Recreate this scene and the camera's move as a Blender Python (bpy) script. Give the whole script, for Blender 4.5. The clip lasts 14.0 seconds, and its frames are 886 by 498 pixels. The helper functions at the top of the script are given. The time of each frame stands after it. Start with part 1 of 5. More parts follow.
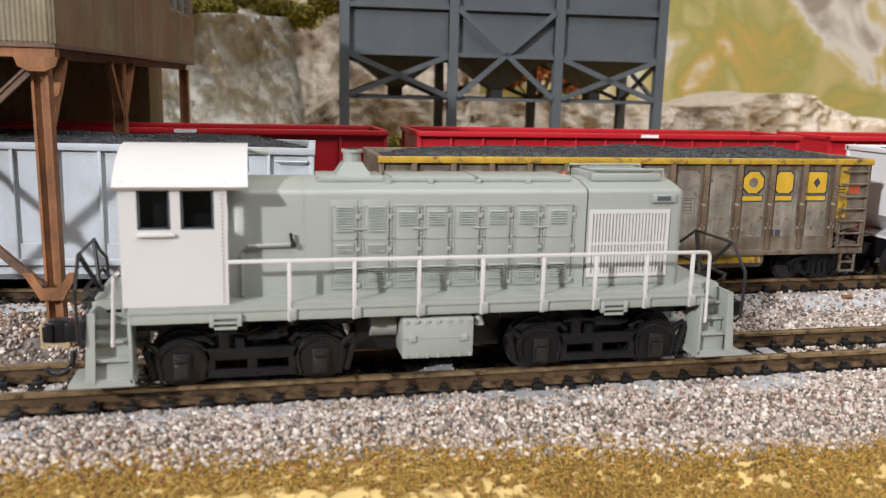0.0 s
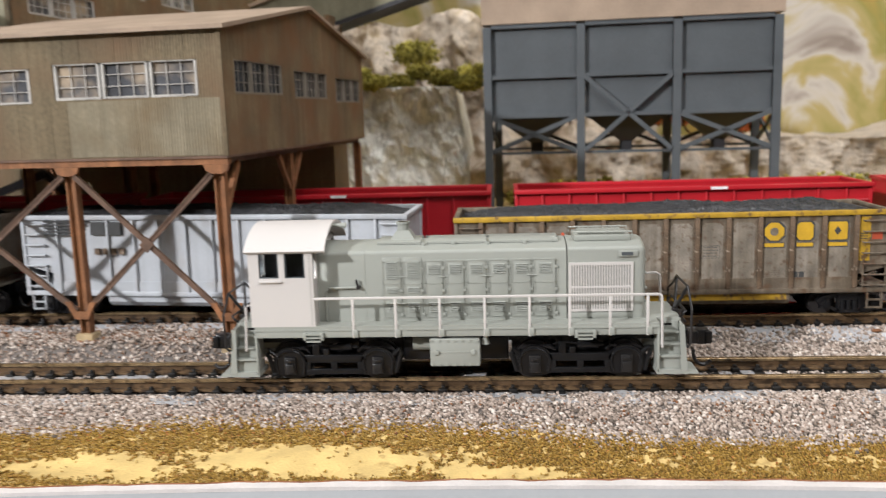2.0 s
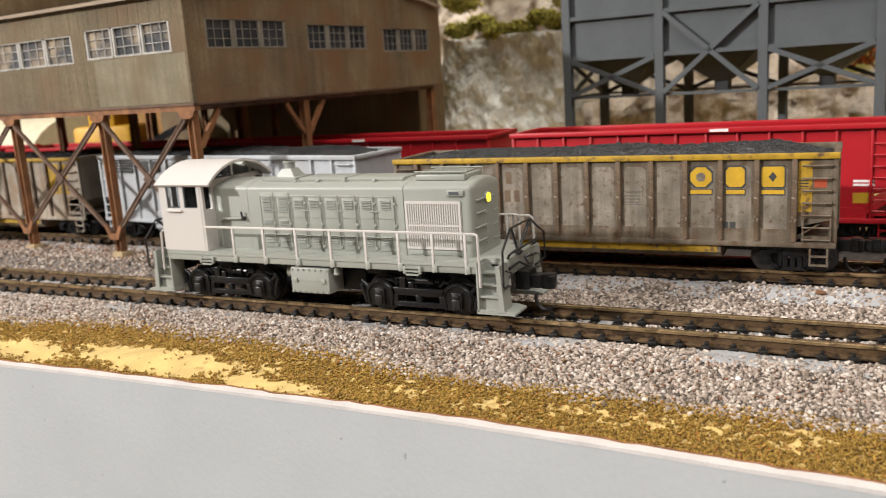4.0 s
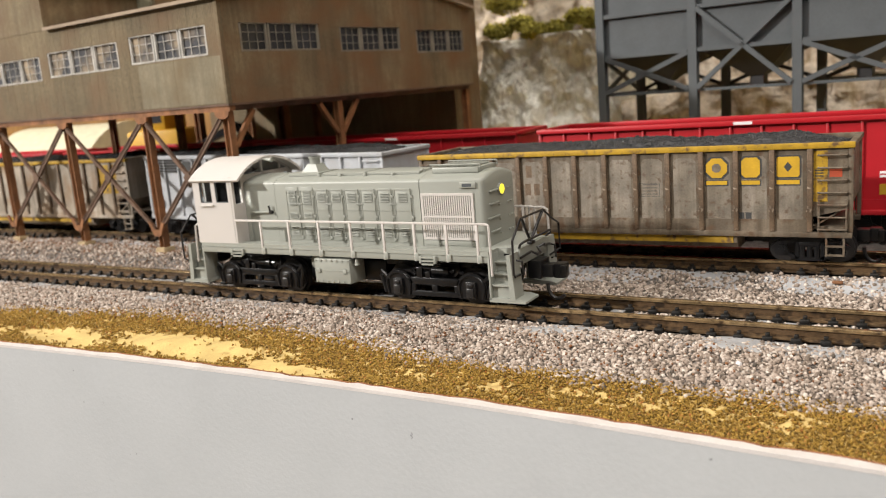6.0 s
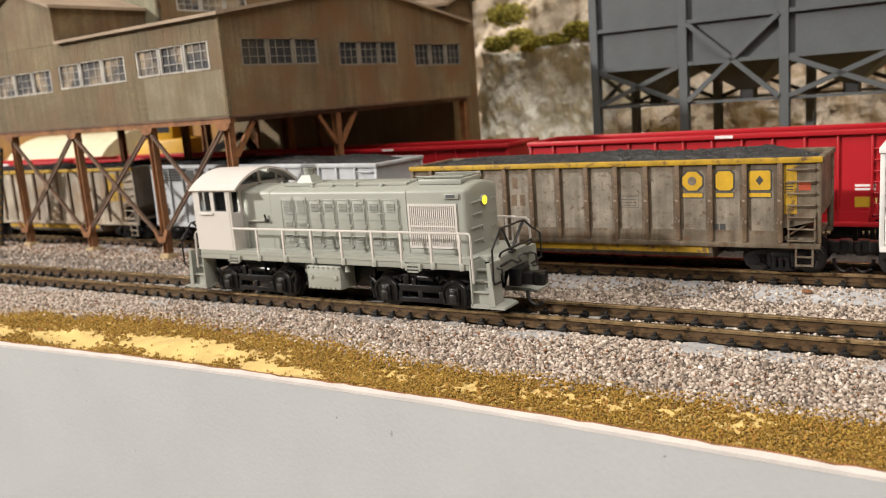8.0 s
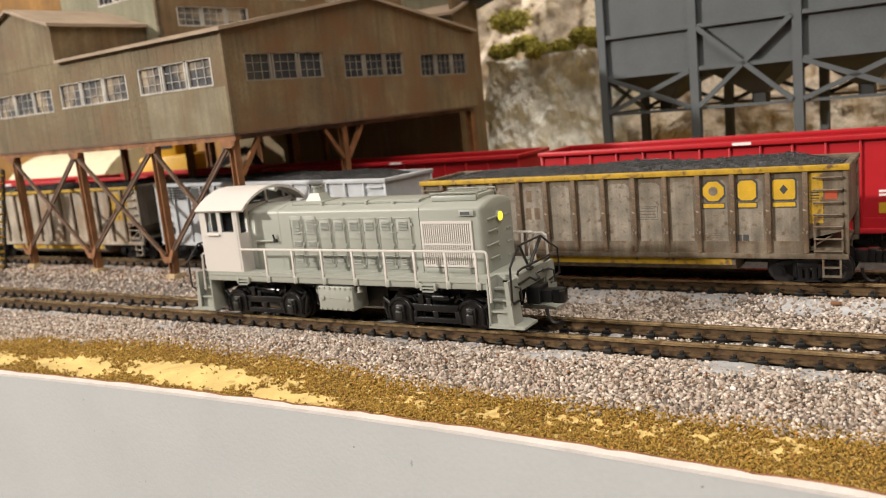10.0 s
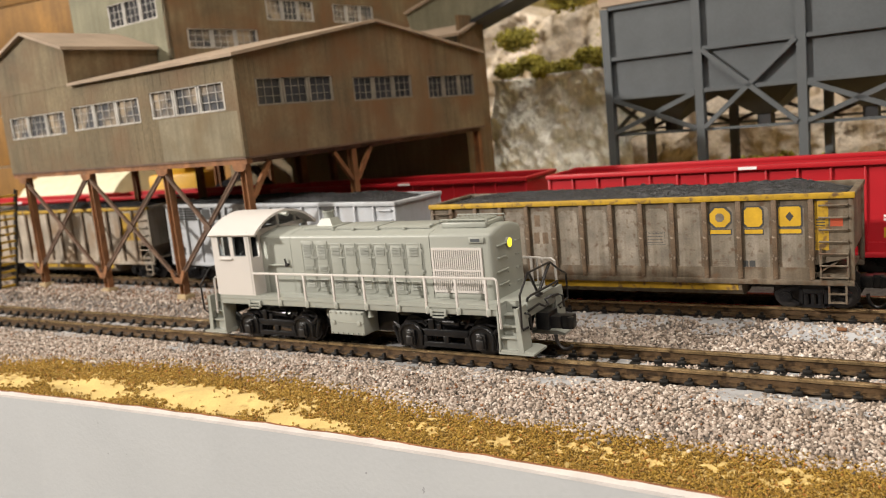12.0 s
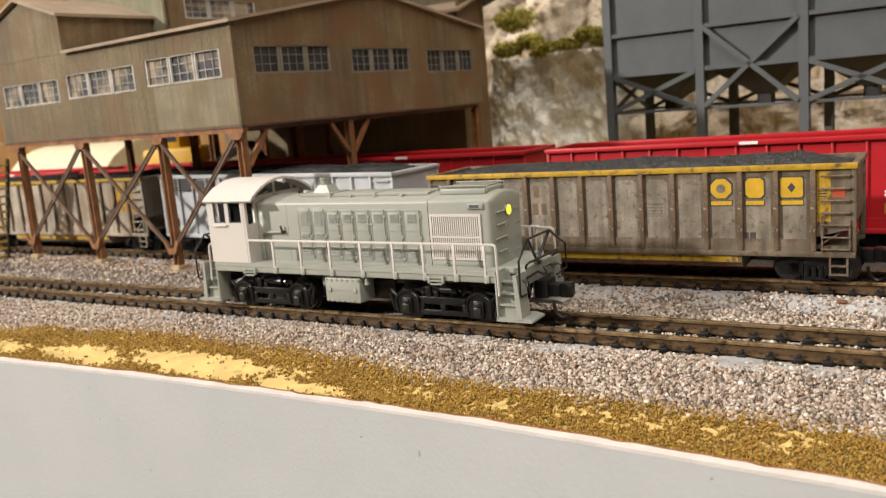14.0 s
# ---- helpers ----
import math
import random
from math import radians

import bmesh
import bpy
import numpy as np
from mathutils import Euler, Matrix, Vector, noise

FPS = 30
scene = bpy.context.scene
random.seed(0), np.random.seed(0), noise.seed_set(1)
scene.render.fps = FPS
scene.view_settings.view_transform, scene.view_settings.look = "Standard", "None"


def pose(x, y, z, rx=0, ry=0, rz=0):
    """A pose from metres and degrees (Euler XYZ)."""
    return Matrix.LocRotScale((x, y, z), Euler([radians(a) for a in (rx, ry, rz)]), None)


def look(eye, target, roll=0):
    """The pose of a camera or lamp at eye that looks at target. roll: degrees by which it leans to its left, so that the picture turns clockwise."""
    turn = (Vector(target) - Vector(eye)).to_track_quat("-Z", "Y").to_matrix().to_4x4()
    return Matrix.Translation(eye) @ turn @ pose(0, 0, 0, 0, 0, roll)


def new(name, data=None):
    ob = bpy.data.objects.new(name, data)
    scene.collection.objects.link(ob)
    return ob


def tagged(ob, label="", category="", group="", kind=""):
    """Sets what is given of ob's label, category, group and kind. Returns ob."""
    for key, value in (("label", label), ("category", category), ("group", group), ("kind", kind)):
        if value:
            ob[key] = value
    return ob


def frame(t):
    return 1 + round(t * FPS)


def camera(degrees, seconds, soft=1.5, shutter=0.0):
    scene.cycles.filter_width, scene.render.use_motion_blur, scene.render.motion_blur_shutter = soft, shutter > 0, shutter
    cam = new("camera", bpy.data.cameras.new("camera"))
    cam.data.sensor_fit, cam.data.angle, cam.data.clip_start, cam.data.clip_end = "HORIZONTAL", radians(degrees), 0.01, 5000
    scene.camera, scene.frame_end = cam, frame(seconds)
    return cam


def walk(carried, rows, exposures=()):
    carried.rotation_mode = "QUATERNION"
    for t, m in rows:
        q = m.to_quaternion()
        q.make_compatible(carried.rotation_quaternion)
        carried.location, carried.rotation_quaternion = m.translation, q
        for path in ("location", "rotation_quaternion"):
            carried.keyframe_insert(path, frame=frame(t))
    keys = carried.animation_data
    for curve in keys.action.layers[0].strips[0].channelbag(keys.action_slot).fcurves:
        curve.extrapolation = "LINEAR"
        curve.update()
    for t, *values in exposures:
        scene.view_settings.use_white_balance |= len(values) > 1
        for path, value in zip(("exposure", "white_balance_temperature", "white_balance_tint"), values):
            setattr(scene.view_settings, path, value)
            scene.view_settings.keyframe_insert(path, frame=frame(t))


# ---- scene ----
S = 0.01  # all sizes below are in centimetres of the model, 1:160

cam = camera(56.0, 14.0, soft=1.0, shutter=0.4)
PATH = [
    (0, (-1.997, -9.894, 3.406), (0.617, 1.588, 1.099), 1.43),
    (0.5, (-1.296, -10.374, 3.146), (0.522, 1.282, 0.946), 0.45),
    (1, (-0.929, -11.964, 3.342), (0.101, -0.180, 1.323), -0.31),
    (1.5, (0.534, -12.927, 3.879), (0.636, -1.096, 1.876), -1.15),
    (2, (0.868, -14.214, 4.521), (-0.021, -2.410, 2.552), -1.78),
    (2.5, (2.052, -14.674, 5.071), (-0.043, -3.028, 3.072), -2.21),
    (3, (5.814, -13.054, 4.493), (2.219, -1.802, 2.375), -3.18),
    (3.5, (8.718, -13.026, 4.024), (4.095, -2.178, 1.801), -3.50),
    (4, (8.829, -12.919, 4.034), (3.513, -2.441, 1.596), -3.77),
    (6.5, (10.029, -13.055, 3.800), (3.945, -2.968, 1.508), -4.62),
    (7, (10.314, -13.345, 4.079), (4.215, -3.263, 1.805), -4.42),
    (7.5, (10.465, -13.484, 4.097), (4.307, -3.428, 1.870), -4.35),
    (8, (10.478, -13.323, 3.934), (4.269, -3.291, 1.739), -4.48),
    (10.5, (10.010, -12.991, 4.230), (3.747, -2.970, 2.141), -5.91),
    (11, (10.135, -13.108, 4.434), (3.864, -3.081, 2.400), -5.87),
    (11.5, (10.071, -13.184, 4.453), (3.784, -3.158, 2.462), -5.83),
    (12, (10.067, -13.171, 4.409), (3.764, -3.148, 2.457), -5.76),
    (12.5, (10.088, -13.223, 4.407), (3.774, -3.204, 2.469), -5.66),
    (13, (10.011, -13.187, 4.332), (3.702, -3.164, 2.397), -5.48),
    (13.5, (10.107, -13.209, 4.297), (3.817, -3.180, 2.333), -5.22),
    (14, (9.914, -13.147, 3.987), (3.690, -3.107, 1.876), -4.91),
]
WHITE_BALANCE = [(0.0, -0.04, 5650, 10), (1.5, -0.06, 5700, 10), (3.0, -0.02, 5900, 10), (4.0, 0.0, 6100, 10), (7.0, 0.0, 6300, 10), (10.0, 0.0, 6500, 10), (14.0, 0.0, 6500, 10)]
walk(cam, [(t, look(Vector(eye) * S, Vector(target) * S, roll)) for t, eye, target, roll in PATH], WHITE_BALANCE)
cam.data.dof.use_dof = True
cam.data.dof.focus_distance = 0.131
cam.data.dof.aperture_fstop = 45.0

# ---- light: the room's lamps, and one added fill lamp ----
world = bpy.data.worlds.new("room_air")
scene.world = world
world.use_nodes = True
world.node_tree.nodes["Background"].inputs[0].default_value = (1.0, 0.93, 0.84, 1)
world.node_tree.nodes["Background"].inputs[1].default_value = 0.05


def area_lamp(name, eye, target, power, width, height, colour):
    data = bpy.data.lights.new(name, "AREA")
    data.shape, data.size, data.size_y = "RECTANGLE", width, height
    data.energy, data.color = power, colour
    ob = new(name, data)
    ob.matrix_world = look(eye, target)
    return ob


area_lamp("lamp_key", (-1.08, -0.98, 0.66), (0, 0, 0.01), 35.0, 0.055, 0.055, (1.0, 0.93, 0.84))
# unseen fill lamp, added front right to brighten the cliff and the gable
area_lamp("fill_aisle", (0.55, -0.75, 1.1), (0.05, 0.1, 0), 14.0, 1.2, 0.3, (1.0, 0.93, 0.84))
area_lamp("lamp_layout", (0.15, 0.05, 1.18), (0.05, 0.1, 0), 7.0, 1.2, 0.3, (1.0, 0.93, 0.83))


# ---- materials ----
def ramp_node(nt, stops):
    n = nt.nodes.new("ShaderNodeValToRGB")
    e = n.color_ramp.elements
    while len(e) < len(stops):
        e.new(0.5)
    for el, (p, c) in zip(e, stops):
        el.position, el.color = p, (*c, 1)
    return n


def shade(c, k):
    return tuple(min(1.0, v * k) for v in c)


def material(name, colour, rough=0.6, metal=0.0, vary=0.15, scale=3.0, fine=40.0, bump=0.15, dirt=None, dirt_at=0.55, dirt_scale=2.0,
             dirt_soft=0.15, island=0.0, obj=0.0, streak=0.0, glow=0.0, wave=0.0, wave_axis="X", spec=0.4, relief=0.0002):
    """A painted or raw surface: two scales of variation, fine relief, optional dirt, vertical streaks and corrugation. Scales are per centimetre."""
    m = bpy.data.materials.new(name)
    m.use_nodes = True
    nt = m.node_tree
    L, N = nt.links.new, nt.nodes.new
    p = nt.nodes["Principled BSDF"]
    p.inputs["Roughness"].default_value, p.inputs["Metallic"].default_value = rough, metal
    p.inputs["Specular IOR Level"].default_value = spec
    co, mp = N("ShaderNodeTexCoord"), N("ShaderNodeMapping")
    mp.inputs["Scale"].default_value = (100, 100, 100)
    L(co.outputs["Object"], mp.inputs["Vector"])

    def noise_tex(sc, detail=3.0, vec=None):
        n = N("ShaderNodeTexNoise")
        n.inputs["Scale"].default_value, n.inputs["Detail"].default_value = sc, detail
        L(vec or mp.outputs["Vector"], n.inputs["Vector"])
        return n.outputs["Fac"]

    def mix(fac, a, b, kind="MIX"):
        n = N("ShaderNodeMix")
        n.data_type, n.blend_type = "RGBA", kind
        if isinstance(fac, float):
            n.inputs[0].default_value = fac
        else:
            L(fac, n.inputs[0])
        for sock, v in ((n.inputs[6], a), (n.inputs[7], b)):
            if isinstance(v, tuple):
                sock.default_value = (*v, 1)
            else:
                L(v, sock)
        return n.outputs[2]

    big = noise_tex(scale)
    r = ramp_node(nt, [(0.3, shade(colour, 1 - vary)), (0.7, shade(colour, 1 + vary))])
    L(big, r.inputs[0])
    out = r.outputs[0]
    grain = noise_tex(fine, 2.0)
    r2 = ramp_node(nt, [(0.3, (1 - vary * 0.6,) * 3), (0.7, (1 + vary * 0.3,) * 3)])
    L(grain, r2.inputs[0])
    out = mix(1.0, out, r2.outputs[0], "MULTIPLY")
    if island or obj:
        if island:
            src = N("ShaderNodeNewGeometry").outputs["Random Per Island"]
        else:
            src = N("ShaderNodeObjectInfo").outputs["Random"]
        k = island or obj
        r3 = ramp_node(nt, [(0.0, (1 - k,) * 3), (1.0, (1 + k,) * 3)])
        L(src, r3.inputs[0])
        out = mix(1.0, out, r3.outputs[0], "MULTIPLY")
    if streak:
        mp2 = N("ShaderNodeMapping")
        mp2.inputs["Scale"].default_value = (600, 600, 35)
        L(co.outputs["Object"], mp2.inputs["Vector"])
        st = noise_tex(1.0, 4.0, mp2.outputs["Vector"])
        r4 = ramp_node(nt, [(0.35, (1 - streak, 1 - streak * 1.05, 1 - streak * 1.15)), (0.65, (1.0, 1.0, 1.0))])
        L(st, r4.inputs[0])
        out = mix(1.0, out, r4.outputs[0], "MULTIPLY")
    if dirt:
        dn = noise_tex(dirt_scale, 6.0)
        r5 = ramp_node(nt, [(dirt_at - dirt_soft, (0, 0, 0)), (dirt_at + dirt_soft, (1, 1, 1))])
        L(dn, r5.inputs[0])
        out = mix(r5.outputs[0], out, dirt)
    L(out, p.inputs["Base Color"])
    if bump or wave:
        b = N("ShaderNodeBump")
        b.inputs["Strength"].default_value, b.inputs["Distance"].default_value = max(bump, 0.6 if wave else 0), relief
        if wave:
            w = N("ShaderNodeTexWave")
            w.bands_direction = wave_axis
            w.inputs["Scale"].default_value = wave
            L(mp.outputs["Vector"], w.inputs["Vector"])
            L(w.outputs["Fac"], b.inputs["Height"])
        else:
            L(grain, b.inputs["Height"])
        L(b.outputs["Normal"], p.inputs["Normal"])
    if glow:
        p.inputs["Emission Color"].default_value = (*colour, 1)
        p.inputs["Emission Strength"].default_value = glow
    return m


GREY = material("pale_grey_green_plastic", (0.292, 0.302, 0.270), 0.42, vary=0.04, scale=1.0, fine=60, bump=0.05)
WHITE = material("white_plastic", (0.535, 0.505, 0.48), 0.45, vary=0.02, scale=1.0, fine=60, bump=0.03)
BLACK = material("black_plastic", (0.008, 0.008, 0.009), 0.28, vary=0.2, fine=50, bump=0.08)
TRUCK = material("satin_black_truck", (0.014, 0.013, 0.013), 0.34, vary=0.3, scale=5, fine=40, bump=0.15, spec=0.55)
WIRE = material("black_wire", (0.02, 0.018, 0.018), 0.4, vary=0.1)
LENS = material("headlight_lens", (0.95, 0.80, 0.05), 0.3, vary=0.02, glow=1.1)
RAIL = material("weathered_rail", (0.115, 0.070, 0.036), 0.42, 0.2, vary=0.3, scale=3.0, fine=30, bump=0.3, dirt=(0.035, 0.022, 0.013), dirt_at=0.57, dirt_scale=5, dirt_soft=0.06)
RAILFOOT = material("dusty_rail_foot", (0.13, 0.083, 0.043), 0.42, 0.25, vary=0.4, scale=5, fine=25, bump=0.4, dirt=(0.035, 0.022, 0.014), dirt_at=0.55, dirt_scale=7, dirt_soft=0.08)
RAILTOP = material("worn_rail_head", (0.32, 0.225, 0.12), 0.25, 0.6, vary=0.35, scale=5, fine=30, bump=0.3, dirt=(0.07, 0.045, 0.025), dirt_at=0.60, dirt_scale=6, dirt_soft=0.06)
TIE = material("black_tie", (0.008, 0.007, 0.006), 0.55, vary=0.3, fine=30, obj=0.3)
STONE = material("ballast_stone", (0.43, 0.388, 0.352), 0.8, vary=0.2, scale=20, fine=80, bump=0.2, island=0.54)
# bed coloured far darker than the stones, painting the shaded gaps between them
BED = material("glued_ballast_bed", (0.13, 0.112, 0.10), 0.7, vary=0.35, scale=9, fine=26, bump=0.6)
GLUE = material("dried_glue_film", (0.36, 0.36, 0.37), 0.28, vary=0.12, scale=4, fine=18, bump=0.3)
FOAM = material("ground_foam", (0.25, 0.145, 0.028), 0.95, vary=0.25, scale=1.2, fine=60, bump=0.3, island=0.45)
EARTH = material("ochre_earth", (0.60, 0.435, 0.165), 0.9, vary=0.14, scale=2.0, fine=25, bump=0.5, dirt=(0.24, 0.15, 0.045), dirt_at=0.66, dirt_scale=2.5, dirt_soft=0.06)
FASCIA = material("grey_painted_fascia", (0.45, 0.46, 0.47), 0.5, vary=0.035, scale=0.5, fine=14, bump=0.2, dirt=(0.25, 0.25, 0.26), dirt_at=0.745, dirt_scale=6.0, dirt_soft=0.02)
# much like FASCIA's paint; light on the top edge is put into the colour
FASCIA_EDGE_LIT = material("lit_fascia_edge", (0.60, 0.56, 0.54), 0.6, vary=0.08, scale=2, fine=25, bump=0.4)
HARDBOARD = material("raw_hardboard_edge", (0.25, 0.105, 0.045), 0.85, vary=0.3, scale=3, fine=25, bump=0.4)
CARGREY = material("weathered_grey_car", (0.175, 0.140, 0.102), 0.6, vary=0.26, scale=2.6, fine=30, bump=0.3, streak=0.42, dirt=(0.10, 0.058, 0.032), dirt_at=0.60, dirt_scale=4.5, dirt_soft=0.07)
CARFADE = material("faded_panel_paint", (0.240, 0.208, 0.168), 0.65, vary=0.26, scale=3.0, fine=32, bump=0.3, streak=0.36, dirt=(0.11, 0.072, 0.045), dirt_at=0.64, dirt_scale=9.0, dirt_soft=0.08)
CARRIB = material("weathered_brown_rib", (0.145, 0.098, 0.062), 0.65, vary=0.35, scale=4, fine=30, streak=0.3, dirt=(0.30, 0.24, 0.18), dirt_at=0.66, dirt_scale=7, dirt_soft=0.04)
CARPALE = material("pale_weathered_panel", (0.40, 0.345, 0.28), 0.65, vary=0.35, scale=0.9, fine=30, streak=0.3, dirt=(0.24, 0.15, 0.08), dirt_at=0.60, dirt_scale=1.2, dirt_soft=0.1)
CARYEL = material("faded_yellow_paint", (0.46, 0.28, 0.02), 0.6, vary=0.15, scale=2, fine=25, streak=0.2, dirt=(0.12, 0.07, 0.03), dirt_at=0.62, dirt_scale=6, dirt_soft=0.06)
YEL = material("yellow_marking", (0.52, 0.315, 0.018), 0.6, vary=0.1, scale=4, fine=30)
MARKDK = material("dark_marking", (0.05, 0.05, 0.05), 0.6, vary=0.15)
CARWHITE = material("white_hopper_paint", (0.45, 0.47, 0.50), 0.5, vary=0.06, scale=1.5, fine=25, streak=0.08, dirt=(0.36, 0.34, 0.33), dirt_at=0.68, dirt_scale=2)
CARLIGHT = material("light_grey_car", (0.66, 0.65, 0.64), 0.5, vary=0.05, scale=1.5, fine=25)
CARRED = material("bright_red_paint", (0.40, 0.012, 0.019), 0.42, vary=0.06, scale=1.5, fine=30, bump=0.05)
MARKWH = material("white_marking", (0.75, 0.72, 0.72), 0.6, vary=0.1)
MARKRED = material("red_marking", (0.40, 0.07, 0.03), 0.6, vary=0.1)
COAL = material("crushed_coal", (0.04, 0.04, 0.042), 0.27, vary=0.3, scale=6, fine=45, bump=0.5, island=0.5)
SIDING = material("weathered_corrugated_siding", (0.178, 0.138, 0.080), 0.75, vary=0.34, scale=0.42, fine=12, streak=0.22, wave=5.2, dirt=(0.15, 0.095, 0.05), dirt_at=0.58, dirt_scale=0.7, dirt_soft=0.12)
# same paint as SIDING, made rustier to put the gable's shade into its colour
SIDING_Y_SHADED = material("weathered_shaded_gable", (0.200, 0.147, 0.082), 0.75, vary=0.28, scale=0.7, fine=12, streak=0.3, wave=5.2, wave_axis="Y", dirt=(0.17, 0.09, 0.04), dirt_at=0.54, dirt_scale=0.9, dirt_soft=0.14)
SIDING_GREY = material("greyed_corrugated_siding", (0.225, 0.192, 0.128), 0.75, vary=0.2, scale=0.8, fine=12, streak=0.2, wave=5.2, dirt=(0.16, 0.115, 0.06), dirt_at=0.62, dirt_scale=0.9, dirt_soft=0.14)
SIDING_PALE = material("pale_green_siding", (0.21, 0.20, 0.135), 0.75, vary=0.16, scale=0.8, fine=12, streak=0.15, wave=5.2)
ROOFING = material("tan_roofing", (0.31, 0.235, 0.17), 0.8, vary=0.15, scale=1, fine=18, bump=0.25)
WINFRAME = material("pale_window_frame", (0.42, 0.40, 0.37), 0.65, vary=0.25, scale=2)
WINGLASS = material("dark_window_pane", (0.045, 0.045, 0.05), 0.15, vary=0.4, scale=1.2, bump=0.05, spec=0.6)
# pale patches paint the bright interior and reflections into these panes
WINLIT = material("interior_lit_window_pane", (0.085, 0.087, 0.095), 0.15, vary=0.4, scale=1.2, bump=0.05, spec=0.6, dirt=(0.40, 0.32, 0.23), dirt_at=0.54, dirt_scale=1.1, dirt_soft=0.1)
# darker copy of WINFRAME, with the gable's shade put into the colour
WINFRAME_SHADED = material("shaded_window_frame", (0.21, 0.185, 0.15), 0.65, vary=0.25, scale=2)
RUST = material("rusty_timber_steel", (0.25, 0.108, 0.042), 0.7, vary=0.3, scale=2, fine=20, bump=0.3, streak=0.3)
RUSTDK = material("dark_rusty_brace", (0.12, 0.07, 0.045), 0.7, vary=0.3, scale=2, fine=20, bump=0.3)
STEEL = material("slate_grey_steel", (0.068, 0.076, 0.082), 0.6, vary=0.12, scale=0.8, fine=16, bump=0.1)
# shade under bin and gallery, and behind the bin, is put into this steel
STEEL_SHADED = material("shaded_dark_steel", (0.022, 0.022, 0.025), 0.6, vary=0.2, scale=1, fine=16)
ROCK = material("plaster_rock", (0.62, 0.53, 0.425), 0.9, vary=0.35, scale=0.8, fine=6, bump=0.8, relief=0.0012, dirt=(0.34, 0.26, 0.16), dirt_at=0.60, dirt_scale=0.8, dirt_soft=0.1)
SHRUB = material("olive_foliage", (0.42, 0.37, 0.07), 0.9, vary=0.4, scale=1.5, fine=30, bump=0.5, island=0.5)
AUTUMN = material("orange_foliage", (0.60, 0.17, 0.045), 0.9, vary=0.3, scale=1.5, fine=30, island=0.45)
BARK = material("grey_brown_bark", (0.22, 0.13, 0.07), 0.85, vary=0.3, scale=5)
MACHINE = material("yellow_machine_paint", (0.65, 0.36, 0.02), 0.5, vary=0.1)
CREAM = material("cream_tank", (0.62, 0.58, 0.42), 0.5, vary=0.1)
PLYWOOD = material("orange_plywood", (0.21, 0.105, 0.02), 0.7, vary=0.28, scale=0.35, fine=5, streak=0.3)
LEAFBIT = material("brown_debris", (0.22, 0.10, 0.045), 0.8, vary=0.2)
ROOMWALL = material("painted_room_wall", (0.62, 0.58, 0.52), 0.9, vary=0.03, scale=0.05, fine=1)
CARPET = material("grey_carpet", (0.18, 0.17, 0.16), 0.95, vary=0.15, scale=0.2, fine=3)


def ballast_colours(m):
    nt = m.node_tree
    g = nt.nodes.new("ShaderNodeNewGeometry")
    r = ramp_node(nt, [(0.0, (0.075, 0.062, 0.05)), (0.18, (0.20, 0.155, 0.122)), (0.5, (0.335, 0.27, 0.222)), (0.82, (0.45, 0.372, 0.315)), (1.0, (0.62, 0.56, 0.50))])
    nt.links.new(g.outputs["Random Per Island"], r.inputs[0])
    nt.links.new(r.outputs[0], nt.nodes["Principled BSDF"].inputs["Base Color"])


ballast_colours(STONE)


def foam_colours(m):
    nt = m.node_tree
    g = nt.nodes.new("ShaderNodeNewGeometry")
    r = ramp_node(nt, [(0.0, (0.12, 0.07, 0.014)), (0.3, (0.28, 0.16, 0.026)), (0.7, (0.38, 0.235, 0.04)), (0.92, (0.45, 0.29, 0.075)), (1.0, (0.42, 0.15, 0.04))])
    nt.links.new(g.outputs["Random Per Island"], r.inputs[0])
    nt.links.new(r.outputs[0], nt.nodes["Principled BSDF"].inputs["Base Color"])


foam_colours(FOAM)
PALEROCK = material("pale_plaster_rock", (0.84, 0.82, 0.74), 0.9, vary=0.16, scale=1.1, fine=7, bump=0.8, relief=0.0012, dirt=(0.48, 0.46, 0.34), dirt_at=0.66, dirt_scale=1.2, dirt_soft=0.09)


